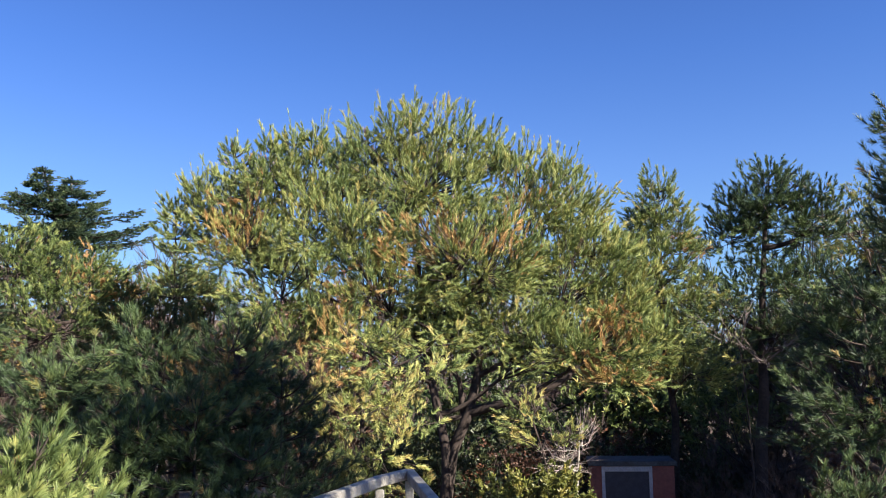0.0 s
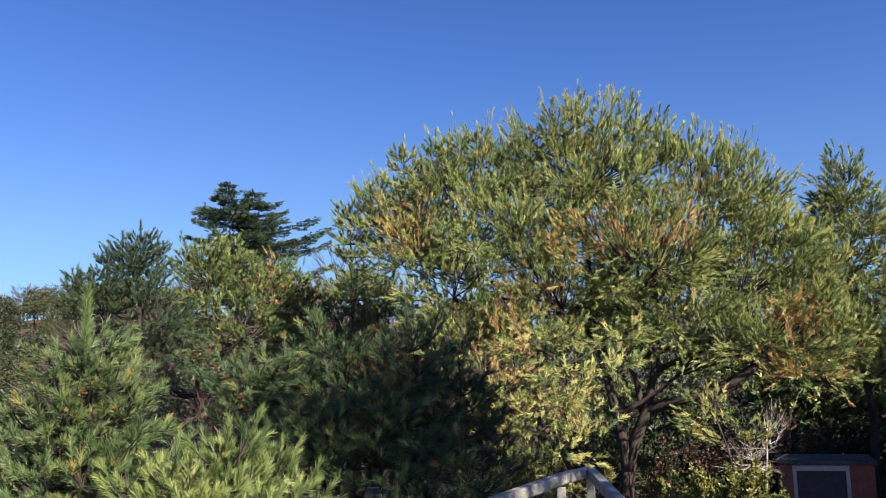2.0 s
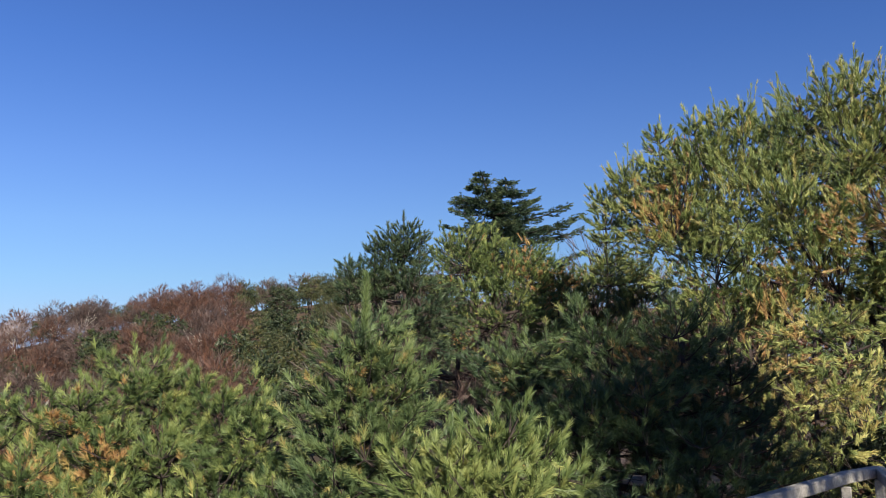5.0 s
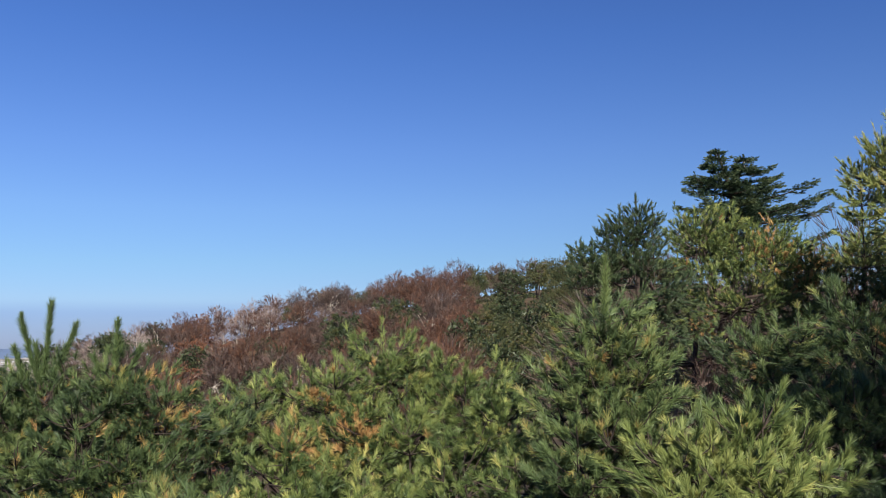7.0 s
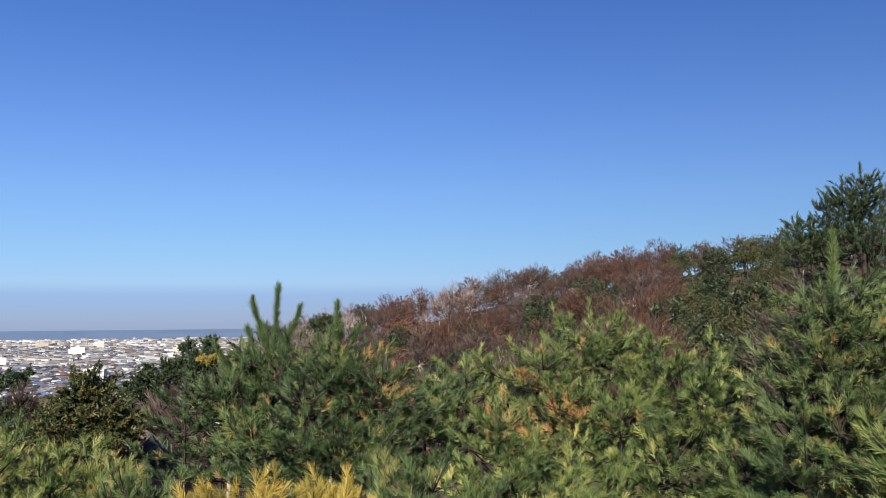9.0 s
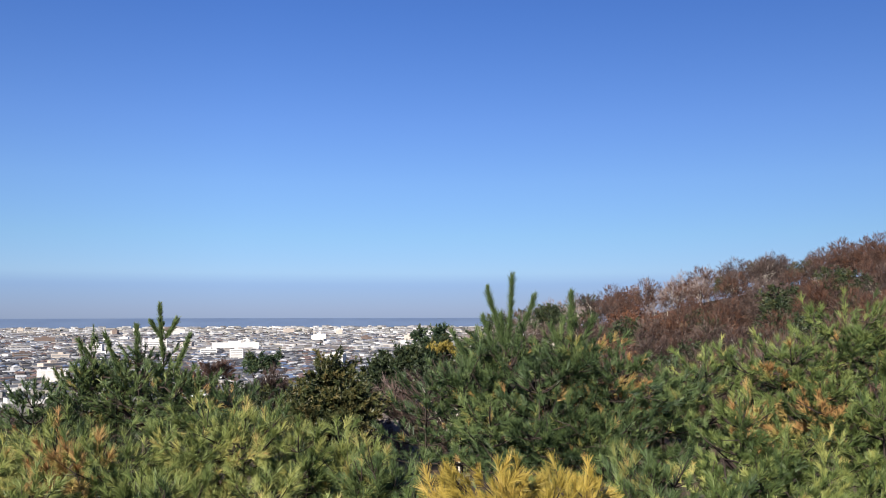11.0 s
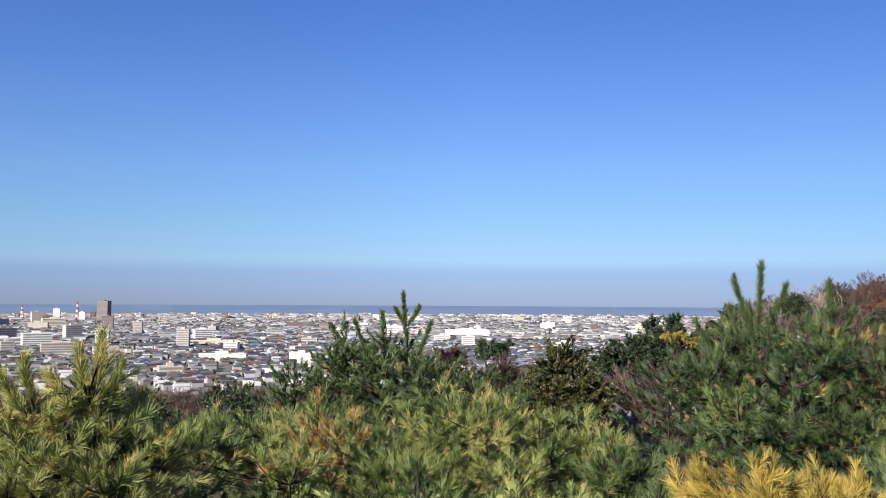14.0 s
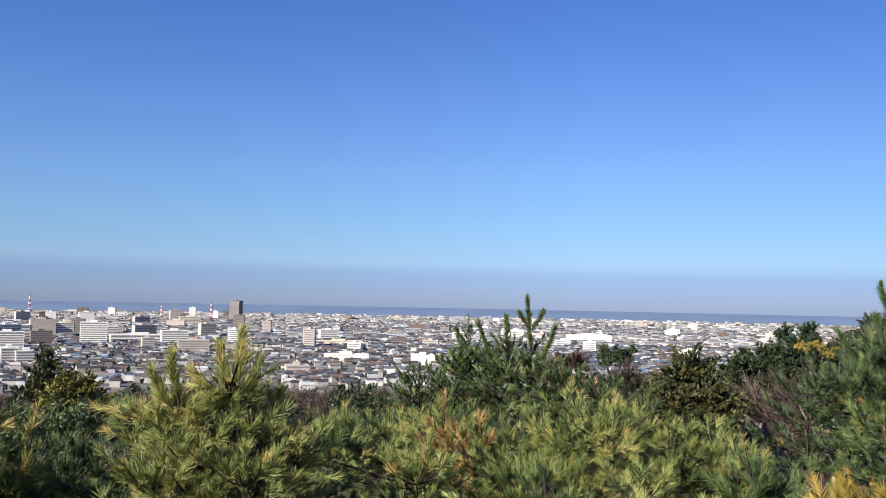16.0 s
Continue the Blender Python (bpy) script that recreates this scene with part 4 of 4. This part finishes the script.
STOCK["wood_bare"] = [stock_tree("bare_tree", "leafless tree with fine branches in the wood", "tree", WOODS, TWIGS, 55, DOME + [((0, 0, 2.2), (1.6, 1.6, 1.2))], bark=BARK, **{**BARE, "n": 8, "width": 0.018, "size": 0.6})]
STOCK["wood_rust"] = [stock_tree("autumn_tree", "rust-brown autumn tree in the wood", "tree", WOODS, RUSSET, 56, DOME[:2] + [((0, 0, 2.0), (1.8, 1.8, 1.2))], bark=BARK, tone=0.6, **{**FINE, "size": 0.11})]
STOCK["wood_green"] = [stock_tree("evergreen_tree", "dark evergreen tree of the wood", "tree", WOODS, EVERGREEN, 57, DOME + [((0, 0, 2.0), (1.8, 1.8, 1.4))], bark=BARK, tone=0.5, **{**FINE, "size": 0.18, "width": 0.12, "n": 6})]
used = set()


def plant(kind, rng, x, y, scale, group=""):
    ob = STOCK[kind][int(rng.integers(len(STOCK[kind])))]
    m = pose(x, y, float(ground_z(x, y)) - 0.1, 0, 0, float(rng.uniform(0, 360))) @ Matrix.Diagonal((scale * float(rng.uniform(0.85, 1.2)), scale * float(rng.uniform(0.85, 1.2)), scale, 1))
    if ob.name in used:
        c = copy_thing(ob, m)
    else:
        used.add(ob.name)
        c = ob
    c.matrix_basis = m
    if group:
        c["group"] = group
    return c


def ridge_kind(rng, b, d):
    high = d > 158
    u = rng.random()
    if b < 40:
        return "pine" if u < (0.95 if high else 0.72) else ("green" if u < 0.93 else "bare")
    if b < 47:
        return ("pine" if u < 0.22 else "red") if high else ("red" if u < 0.6 else "bare" if u < 0.85 else "green")
    if b < 52:
        return ("pine" if u < 0.3 else "bare") if high else ("bare" if u < 0.7 else "green" if u < 0.85 else "red")
    if b < 56.5:
        return "pale" if high and u < 0.7 else ("bare" if u < 0.35 else "green" if u < 0.7 else "rust" if u < 0.8 else "red")
    if b < 60.5:
        return "bare" if u < 0.35 else "red" if u < 0.6 else "rust" if u < 0.75 else "green"
    return "pale" if high and u < 0.4 else "bare" if u < 0.75 else "green"


def ridge():
    rng = np.random.default_rng(50)
    for d in (50, 58, 66, 76, 88, 100, *np.arange(112, 192, 6.5)):
        step = math.degrees(5.0 / d)
        for b in np.arange(27, 68.5, step):
            bb, dd = b + rng.normal(0, step * 0.28), d + rng.normal(0, 1.6)
            x, y, _ = at(bb, 0, dd)
            plant(ridge_kind(rng, bb, dd), rng, x, y, rng.uniform(0.66, 1.0))


ridge()


def slope():
    """Mixed trees on the fall of the land towards the town."""
    rng = np.random.default_rng(51)
    for d in (44, 60, 78, 100, 134, 176, 220):
        step = math.degrees(max(2.6, 4.6 * min(1, d / 60)) / d)
        for b in np.arange(67 if d > 40 else 70, 124, step):
            bb = b + rng.normal(0, step * 0.3)
            if 71.6 < bb < 74.4 and d < 62:
                continue
            dd = d * rng.uniform(0.94, 1.06)
            x, y, _ = at(bb, 0, dd)
            top = EYE - dd * math.tan(radians(rng.uniform(5.6, 6.4) if bb > 83 else rng.uniform(4.6, 6.0)))
            s = min(1.15, (top - float(ground_z(x, y))) / 6.8)
            if s < 0.3:
                continue
            u = rng.random()
            kind = ("bare" if u < 0.55 else "red" if u < 0.7 else "green") if d > 90 else ("green" if u < 0.5 else "pine" if u < 0.75 else "bare") if d > 32 else ("wood_green" if u < 0.4 else "wood_pine" if u < 0.75 else "wood_bare")
            plant(kind, rng, x, y, s, "trees on the slope")


slope()


def back_wood():
    """The wood behind the broad pine and the shed."""
    rng = np.random.default_rng(52)
    for d in (22, 26.5, 32):
        for b in np.arange(-46, 27, math.degrees(3.5 / d)):
            bb, dd = b + rng.normal(0, 1.5), d + rng.normal(0, 1.0)
            x, y, _ = at(bb, 0, dd)
            cap = EYE + dd * math.tan(radians((4.4 if bb > -11 else 6.4) + rng.normal(0, 0.8)))
            s = (cap - float(ground_z(x, y))) / 7.0
            u = rng.random()
            plant("wood_pine" if u < 0.35 else "wood_green" if u < 0.48 else "wood_bare" if u < 0.82 else "wood_rust", rng, x, y, s)


back_wood()


def undergrowth():
    """Brushwood on the shaded floor of the wood, round the shed and the broad pine."""
    rng = np.random.default_rng(58)
    for b, d in ((-27, 15), (-24, 16), (-21.5, 15.5), (-19, 19.5), (-16.5, 17.5), (-15.8, 20), (-23, 19.5), (-7.5, 19.5), (-5, 18.2), (-2.5, 19), (0.5, 18), (2, 19.4), (5, 18.5), (-9, 20.5), (-12, 20.5), (-27, 19), *((q, 21.5 + (q * 7) % 3) for q in range(-29, 7, 2)), *((q, 24.5) for q in range(-30, -8, 2))):
        x, y, _ = at(b, 0, d)
        u = rng.random()
        plant("wood_rust" if u < 0.35 else "wood_bare" if u < 0.75 else "wood_green", rng, x, y, rng.uniform(0.32, 0.5))


undergrowth()

# ---- single trees on the slope ----
LEAF = dict(shoots=12, gap=0.5, clump=0.5, length=0.3, n=14, stems=False, spread=(25, 90), vary=0.3, dry=0)
pine("cedar_tree", "olive-brown dense cedar on the slope", (76.6, 40), [(76.6, -3.9, 40, 0.8, 1.1), (76.6, -4.8, 40, 1.7, 1.7), (76.8, -7.0, 40, 2.8, 2.4), (75.4, -6.4, 39, 1.8, 2.0), (78.2, -7.4, 40, 1.8, 2.0)], mat=OLIVE, seed=61, tone=0.5, size=0.2, width=0.09, category="cedar tree", group="trees on the slope", **LEAF)
pine("evergreen_tree", "dark rounded evergreen on the slope", (71.4, 70), [(71.6, -4.0, 70, 2.4, 1.6), (69.4, -3.6, 70, 2.2, 1.8), (73.4, -4.4, 68, 1.7, 1.4), (68.4, -5.0, 68, 2.4, 1.8), (71.2, -5.6, 66, 2.8, 1.6)], mat=EVERGREEN, seed=62, tone=0.35, size=0.3, width=0.16, category="tree", group="trees on the slope", **{**LEAF, "gap": 0.72})
for k, (b, e) in enumerate(((69.6, -0.9), (70.95, -1.1))):
    pine("fir_tree", "small dark conifer above the evergreens", (b, 76), [(b, e - 0.45, 76, 0.32, 0.42), (b, e - 1.0, 76, 0.62, 0.5), (b, e - 1.6, 76, 0.85, 0.6)], mat=FIR, seed=63 + k, tone=0.4, size=0.32, width=0.12, category="fir tree", group="trees on the slope", **{**LEAF, "gap": 0.75})
pine("yellow_tree", "yellow-leaved branch layer among dark evergreens", (69.5, 62), [(69.4, -2.3, 62, 1.0, 0.2), (68.3, -2.6, 62, 0.6, 0.16)], mat=GOLD, seed=66, tone=0.1, size=0.2, width=0.07, category="tree", group="trees on the slope", **{**LEAF, "gap": 0.42, "clump": 0.16, "shoots": 4, "length": 0.1})
pine("pine_tree", "dark flat-topped pine in front of the town", (80.9, 110), [(80.2, -2.9, 110, 0.55, 0.35), (81.4, -3.1, 110, 0.7, 0.4), (80.9, -3.5, 110, 1.1, 0.4)], mat=FIR, seed=67, tone=0.5, size=0.4, width=0.14, group="trees on the slope", **{**LEAF, "gap": 1.0})
pine("bare_tree", "rounded leafless brown tree", (80.3, 80), [(80.3, -4.9, 80, 1.4, 1.2), (80.4, -5.8, 79, 1.6, 1.2)], mat=TWIGS, seed=68, tone=0.35, size=0.6, width=0.03, category="tree", group="trees on the slope", bark=PALE_BARK, **{**LEAF, "gap": 0.8, "spread": (5, 40)})
pine("bare_tree", "reddish leafless tree on the slope", (83.8, 90), [(83.6, -4.0, 90, 1.2, 0.9), (84.8, -4.6, 90, 1.2, 0.8)], mat=RUSSET, seed=69, tone=0.4, size=0.6, width=0.04, category="tree", group="trees on the slope", **{**LEAF, "gap": 0.9, "spread": (5, 40)})
pine("fir_tree", "brownish-green pointed conifer on the slope", (116.1, 55), [(116.1, -4.0, 55, 0.5, 0.8), (116.1, -5.0, 55, 1.0, 0.8), (116.2, -6.0, 55, 1.4, 0.9)], mat=OLIVE, seed=70, tone=0.3, size=0.25, width=0.07, category="fir tree", group="trees on the slope", **LEAF)
pine("yellow_tree", "round tree with yellow autumn leaves", (114.4, 50), [(114.5, -5.6, 50, 1.2, 0.9), (113.5, -6.3, 50, 1.2, 0.8), (115.2, -6.4, 50, 1.2, 0.8)], mat=SHRUB, seed=71, tone=0.75, size=0.18, width=0.12, category="tree", group="trees on the slope", **LEAF)
pine("pine_tree", "dark low pine on the slope", (114, 30), [(112.6, -7.6, 30, 1.9, 1.1), (115.6, -7.9, 30, 2.0, 1.1), (110.6, -8.4, 30, 1.8, 1.2), (118.4, -8.2, 30, 2.0, 1.3)], mat=BLUE, seed=72, tone=0.2, size=0.2, width=0.05, group="trees on the slope", **LEAF)
pine("shrub", "bare reddish-brown shrub by the clearing", (73.0, 43), [(73.2, -8.7, 43, 1.5, 0.8), (72.2, -7.9, 44, 0.8, 0.7)], mat=RUSSET, seed=73, tone=0.35, size=0.3, width=0.03, category="shrub", group="trees on the slope", trunk=0.04, **{**LEAF, "gap": 0.5})
pine("shrub", "olive-green shrub below the broad pine", (-5.9, 13), [(-5.8, -9.0, 13, 3.0, 1.9), (-3.2, -9.6, 13, 2.0, 1.6)], mat=SHRUB, seed=74, tone=0.5, size=0.06, width=0.04, category="shrub", group="shrubs", trunk=0.03, **{**LEAF, "gap": 0.28, "clump": 0.2, "length": 0.14, "n": 16})

# ---- town on the plain ----


def wall_material(name, stops, rough=0.8):
    m, n, l, b = material(name, rough)
    g = n.new("ShaderNodeNewGeometry")
    r = ramp(n, stops, True)
    l.new(g.outputs["Random Per Island"], r.inputs[0])
    ns = noise_node(n, l, 0.15, 3.0)
    mx = n.new("ShaderNodeMix")
    mx.data_type, mx.blend_type = "RGBA", "MULTIPLY"
    mx.inputs[0].default_value = 0.35
    l.new(r.outputs[0], mx.inputs[6])
    l.new(ns.outputs[0], mx.inputs[7])
    l.new(mx.outputs[2], b.inputs["Base Color"])
    return m


WALLS = wall_material("plaster", [(0.0, (0.64, 0.63, 0.62)), (0.24, (0.43, 0.40, 0.37)), (0.48, (0.33, 0.32, 0.31)), (0.7, (0.42, 0.42, 0.44)), (0.85, (0.21, 0.19, 0.18))])
ROOFS = wall_material("roofing", [(0.0, (0.05, 0.05, 0.055)), (0.34, (0.10, 0.105, 0.12)), (0.58, (0.19, 0.19, 0.20)), (0.72, (0.15, 0.10, 0.085)), (0.86, (0.46, 0.46, 0.47)), (0.95, (0.11, 0.15, 0.24))], 0.6)
SHEET = wall_material("sheet_roof", [(0.0, (0.58, 0.56, 0.55)), (0.2, (0.38, 0.36, 0.36)), (0.5, (0.23, 0.23, 0.25)), (0.78, (0.33, 0.28, 0.24))], 0.5)
GLASS = grained("window_glass", (0.14, 0.14, 0.15), (0.22, 0.22, 0.23), 0.3, 0.2, 0.0)
TAN = grained("tan_tile", (0.34, 0.29, 0.25), (0.46, 0.40, 0.35), 0.1, 0.7, 0.1)
UMBER = grained("umber_tile", (0.11, 0.08, 0.07), (0.16, 0.12, 0.10), 0.1, 0.6, 0.1)
WHITE = grained("white_tile", (0.56, 0.53, 0.49), (0.68, 0.65, 0.61), 0.1, 0.7, 0.1)
SIGNAL_RED = grained("red_paint", (0.55, 0.07, 0.04), (0.68, 0.10, 0.06), 0.3, 0.5, 0.1)
SIGNAL_WHITE = grained("white_paint", (0.72, 0.72, 0.72), (0.84, 0.84, 0.84), 0.3, 0.5, 0.1)


def houses(name, label, x, y, w, l, h, roof, turn):
    """Many gabled houses or flat halls in one mesh: walls, then eaves and ridge."""
    n = len(x)
    z = ground_z(x, y)
    ca, sa = np.cos(turn), np.sin(turn)

    def put(px, py, pz):
        return np.stack([x + px * ca - py * sa, y + px * sa + py * ca, z + pz], -1)

    v = [put(sx * w / 2, sy * l / 2, zz) for zz in (0 * h - 1, h) for sx, sy in ((-1, -1), (1, -1), (1, 1), (-1, 1))]
    o = 0.5
    v += [put(sx * (w / 2 + o), sy * (l / 2 + o), h + 0.02) for sx, sy in ((-1, -1), (1, -1), (1, 1), (-1, 1))]
    v += [put(0 * w, -l / 2 - o, h + roof), put(0 * w, l / 2 + o, h + roof)]
    vs = np.stack(v, 1).reshape(-1, 3)
    wf = [(0, 1, 5), (0, 5, 4), (1, 2, 6), (1, 6, 5), (2, 3, 7), (2, 7, 6), (3, 0, 4), (3, 4, 7)]
    rf = [(9, 10, 13), (9, 13, 12), (11, 8, 12), (11, 12, 13), (8, 9, 12), (10, 11, 13)]
    base = np.arange(n)[:, None, None] * 14
    fs = np.concatenate([(base + np.array(wf)).reshape(-1, 3), (base + np.array(rf)).reshape(-1, 3)])
    me = mesh_of(name, vs, fs, WALLS)
    me.materials.append(SHEET if roof[0] < 0.6 else ROOFS)
    me.polygons.foreach_set("material_index", np.r_[np.zeros(n * 8, np.int32), np.ones(n * 6, np.int32)])
    return tagged(new(name, me), label, "town", kind="stuff")


def town():
    rng = np.random.default_rng(80)
    d = np.sqrt(rng.uniform(1000 ** 2, 3300 ** 2, 15000)) * rng.uniform(0.72, 1.0, 15000)
    d = np.maximum(d, rng.uniform(760, 900, 15000))
    b = np.radians(rng.uniform(58, 126, 15000))
    field = (np.degrees(b) < 91) & (d > 1700) & (d < 2250) & (rng.random(15000) < 0.8)
    d = np.where(field, d * 0.62, d)
    grid = np.radians(rng.choice((18.0, 108.0, 24.0, 114.0), 15000) + rng.normal(0, 3, 15000))
    houses("town_houses", "gabled houses with grey roofs and pale walls", -np.sin(b) * d, np.cos(b) * d, rng.uniform(6, 9, 15000), rng.uniform(8, 13, 15000), rng.uniform(4, 6.5, 15000), rng.uniform(1.3, 2.4, 15000), grid)
    m = 3600
    d = rng.uniform(1700, SHORE - 20, m)
    b = np.radians(rng.uniform(58, 126, m))
    grid = np.radians(rng.choice((18.0, 108.0), m) + rng.normal(0, 3, m))
    houses("town_halls", "flat-roofed halls and works across the plain", -np.sin(b) * d, np.cos(b) * d, rng.uniform(9, 26, m), rng.uniform(14, 46, m), rng.uniform(4, 10, m), rng.uniform(0.2, 0.5, m), grid)
    m = 1900
    d = rng.uniform(800, 4300, m)
    b = np.radians(rng.uniform(60, 124, m))
    x, y = -np.sin(b) * d, np.cos(b) * d
    p = np.column_stack([x, y, ground_z(x, y)])
    me = needles("town_trees", rng, p, np.tile((0.0, 0.0, 1.0), (m, 1)), rng.uniform(3, 7, m), rng.uniform(0, 0.9, m), 12, 3.0, 3.2, EVERGREEN, (25, 90))
    tagged(new("town_trees", me), "dark trees scattered among the houses", "trees", kind="stuff")


town()


def block(name, label, b, d, w, depth, h, turn, mat, floors, bands=True):
    """A block of flats or offices: body, parapet, a window row for each storey, roof house."""
    p = at(b, 0, d)
    ob = thing(name, (p[0], p[1], float(ground_z(p[0], p[1]))), label, "building", "larger buildings of the town")
    ob.rotation_euler = (0, 0, radians(b + turn))
    part("body", box(bmesh.new(), -w / 2, w / 2, -depth / 2, depth / 2, -1, h), mat, ob)
    part("parapet", box(bmesh.new(), -w / 2 - 0.3, w / 2 + 0.3, -depth / 2 - 0.3, depth / 2 + 0.3, h, h + 1.0), mat, ob)
    part("roof_house", box(bmesh.new(), -w * 0.15, w * 0.12, -depth * 0.25, depth * 0.25, h + 1.0, h + 4.0), mat, ob)
    if bands:
        st = h / floors
        for k in range(floors):
            bm = box(bmesh.new(), -w / 2 + 1.2, w / 2 - 1.2, -depth / 2 - 0.15, -depth / 2 + 0.1, k * st + 0.32 * st, k * st + 0.8 * st)
            part("ribbon_window", bm, GLASS, ob, "dark ribbon window of one storey")
    return ob


block("office_tower", "tall dark brown office tower near the shore", 105.25, 3270, 38, 30, 68, -25, UMBER, 17)
CREAM = grained("cream_render", (0.50, 0.43, 0.32), (0.62, 0.54, 0.41), 0.1, 0.7, 0.1)
for what, look_, b, d, w, h, mat, floors in (
        ("department_store", "wide cream building with plain upper walls", 114.94, 1885, 84, 26, CREAM, 0), ("shopping_hall", "low white hall at the edge of the centre", 118.02, 1715, 52, 24, WHITE, 4),
        ("shopping_hall", "long low white shopping hall", 110.89, 1547, 98, 15, WHITE, 3), ("hospital_building", "white building of seven storeys", 108.93, 1497, 42, 24, WHITE, 7),
        ("apartment_building", "tan block of flats", 110.5, 1343, 17, 19, TAN, 6), ("apartment_building", "white block of flats with dark balconies", 118.17, 1071, 18, 20, WHITE, 7),
        ("apartment_building", "white block of flats with dark balconies", 117.24, 1069, 23, 17, WHITE, 6), ("apartment_building", "dark brown block of flats", 116.5, 1492, 30, 22, UMBER, 7),
        ("office_building", "pale office block in the centre", 112.94, 1818, 43, 19, WHITE, 6), ("office_building", "pale office block in the centre", 111.09, 1870, 45, 14, WHITE, 4),
        ("office_building", "cream office block before the tower", 108.06, 2463, 54, 25, CREAM, 7), ("works_hall", "low pale works hall", 105.08, 1323, 34, 10, TAN, 0),
        ("works_hall", "long low pale works hall", 98.68, 1542, 79, 8, CREAM, 0), ("works_hall", "bright white hall among houses", 93.25, 1092, 28, 13, WHITE, 0),
        ("works_hall", "low white works hall", 98.2, 1153, 56, 9, WHITE, 0), ("apartment_building", "pinkish low block among houses", 101.33, 941, 24, 10, TAN, 3),
        ("office_building", "tan slab building with a plain face", 116.45, 1720, 42, 34, TAN, 0)):
    block(what, look_, b, d, w, 16 + 0.15 * w, h, 6, mat, max(floors, 1), floors > 0)
block("warehouse", "bright white hall before the fields", 82.6, 1850, 90, 40, 16, 6, WHITE, 2, False)


def blocks():
    rng = np.random.default_rng(81)
    for k in range(95):
        b = 122 - 62 * rng.random() ** 1.7
        d = rng.uniform(1150, 3900)
        mat = (WHITE, WHITE, TAN, UMBER)[int(rng.integers(4))]
        what = {"white_tile": "white", "tan_tile": "tan", "umber_tile": "brown"}[mat.name]
        h = rng.uniform(14, 38) if b > 98 else rng.uniform(10, 20)
        block("apartment_building", what + " block of flats in the town", b, d, rng.uniform(14, 48), rng.uniform(12, 20), h, rng.normal(0, 16), mat, max(3, int(h / 3.2)), d < 2200)


blocks()


def mast(b, d, h):
    p = at(b, 0, d)
    ob = thing("radio_mast", (p[0], p[1], PLAIN), "red and white lattice radio mast", "mast", "masts in the town")
    n = 7
    for k in range(n):
        z0, z1 = h * k / n, h * (k + 1) / n
        bm = bmesh.new()
        for sx in (-1, 1):
            for sy in (-1, 1):
                a = Vector((sx * (5 - 4.4 * k / n), sy * (5 - 4.4 * k / n), z0))
                c = Vector((sx * (5 - 4.4 * (k + 1) / n), sy * (5 - 4.4 * (k + 1) / n), z1))
                r = bmesh.ops.create_cube(bm, size=1)
                bmesh.ops.transform(bm, matrix=Matrix.Translation((a + c) / 2) @ (c - a).to_track_quat("Z", "Y").to_matrix().to_4x4() @ Matrix.Diagonal((1.1, 1.1, (c - a).length, 1)), verts=r["verts"])
        wd = 5 - 4.4 * k / n
        box(bm, -wd, wd, -0.4, 0.4, z0 + 0.3, z0 + 1.5)
        box(bm, -0.4, 0.4, -wd, wd, z0 + 0.35, z0 + 1.45)
        part("section", bm, SIGNAL_RED if k % 2 == 0 else SIGNAL_WHITE, ob)


for b, d, h in ((106.75, 3400, 66), (109.75, 3600, 50), (117.2, 4300, 80)):
    mast(b, d, h)


# ---- last small things on the slope and by the shed ----
pine("bare_shrub", "pale leafless shrub beside the shed", (-8.2, 15.6), [(-8.3, -5.6, 15.6, 1.0, 1.3), (-7.4, -6.6, 15.6, 0.8, 1.0)], mat=PALE, seed=75, tone=0.6, size=0.3, width=0.012, category="shrub", group="shrubs", trunk=0.05, bark=PALE_BARK,
     **{**LEAF, "gap": 0.3, "clump": 0.2, "n": 6, "spread": (5, 40), "shoots": 5, "stems": True})
pine("dead_tree", "dead pale branches in front of the dark pine", (-18.4, 15.0), [(-18.0, 0.6, 15.0, 1.3, 1.0), (-19.4, -0.4, 15.0, 1.0, 1.2)], mat=PALE, seed=76, tone=0.5, size=0.3, width=0.01, category="tree", group="shrubs", trunk=0.03, bark=BARK,
     **{**LEAF, "gap": 0.4, "clump": 0.22, "n": 5, "spread": (5, 40), "shoots": 4, "stems": True})


def earth_bank():
    """A bare bank of earth that shows between the trees of the slope."""
    c = at(72.9, 0, 47)
    z0 = float(ground_z(c[0], c[1]))
    bm = bmesh.new()
    bmesh.ops.create_icosphere(bm, subdivisions=4, radius=1.0)
    for v in bm.verts:
        k = 1 + 0.18 * noise.noise(v.co * 1.7) + 0.05 * noise.noise(v.co * 6)
        v.co = Vector((v.co.x * 1.9 * k, v.co.y * 1.9 * k, max(v.co.z, -0.1) * 3.5 * k))
    ob = thing("earth_bank", (c[0], c[1], z0), "bare pale earth bank between the trees", "bank")
    part("soil", bm, GRAVEL, ob)


earth_bank()
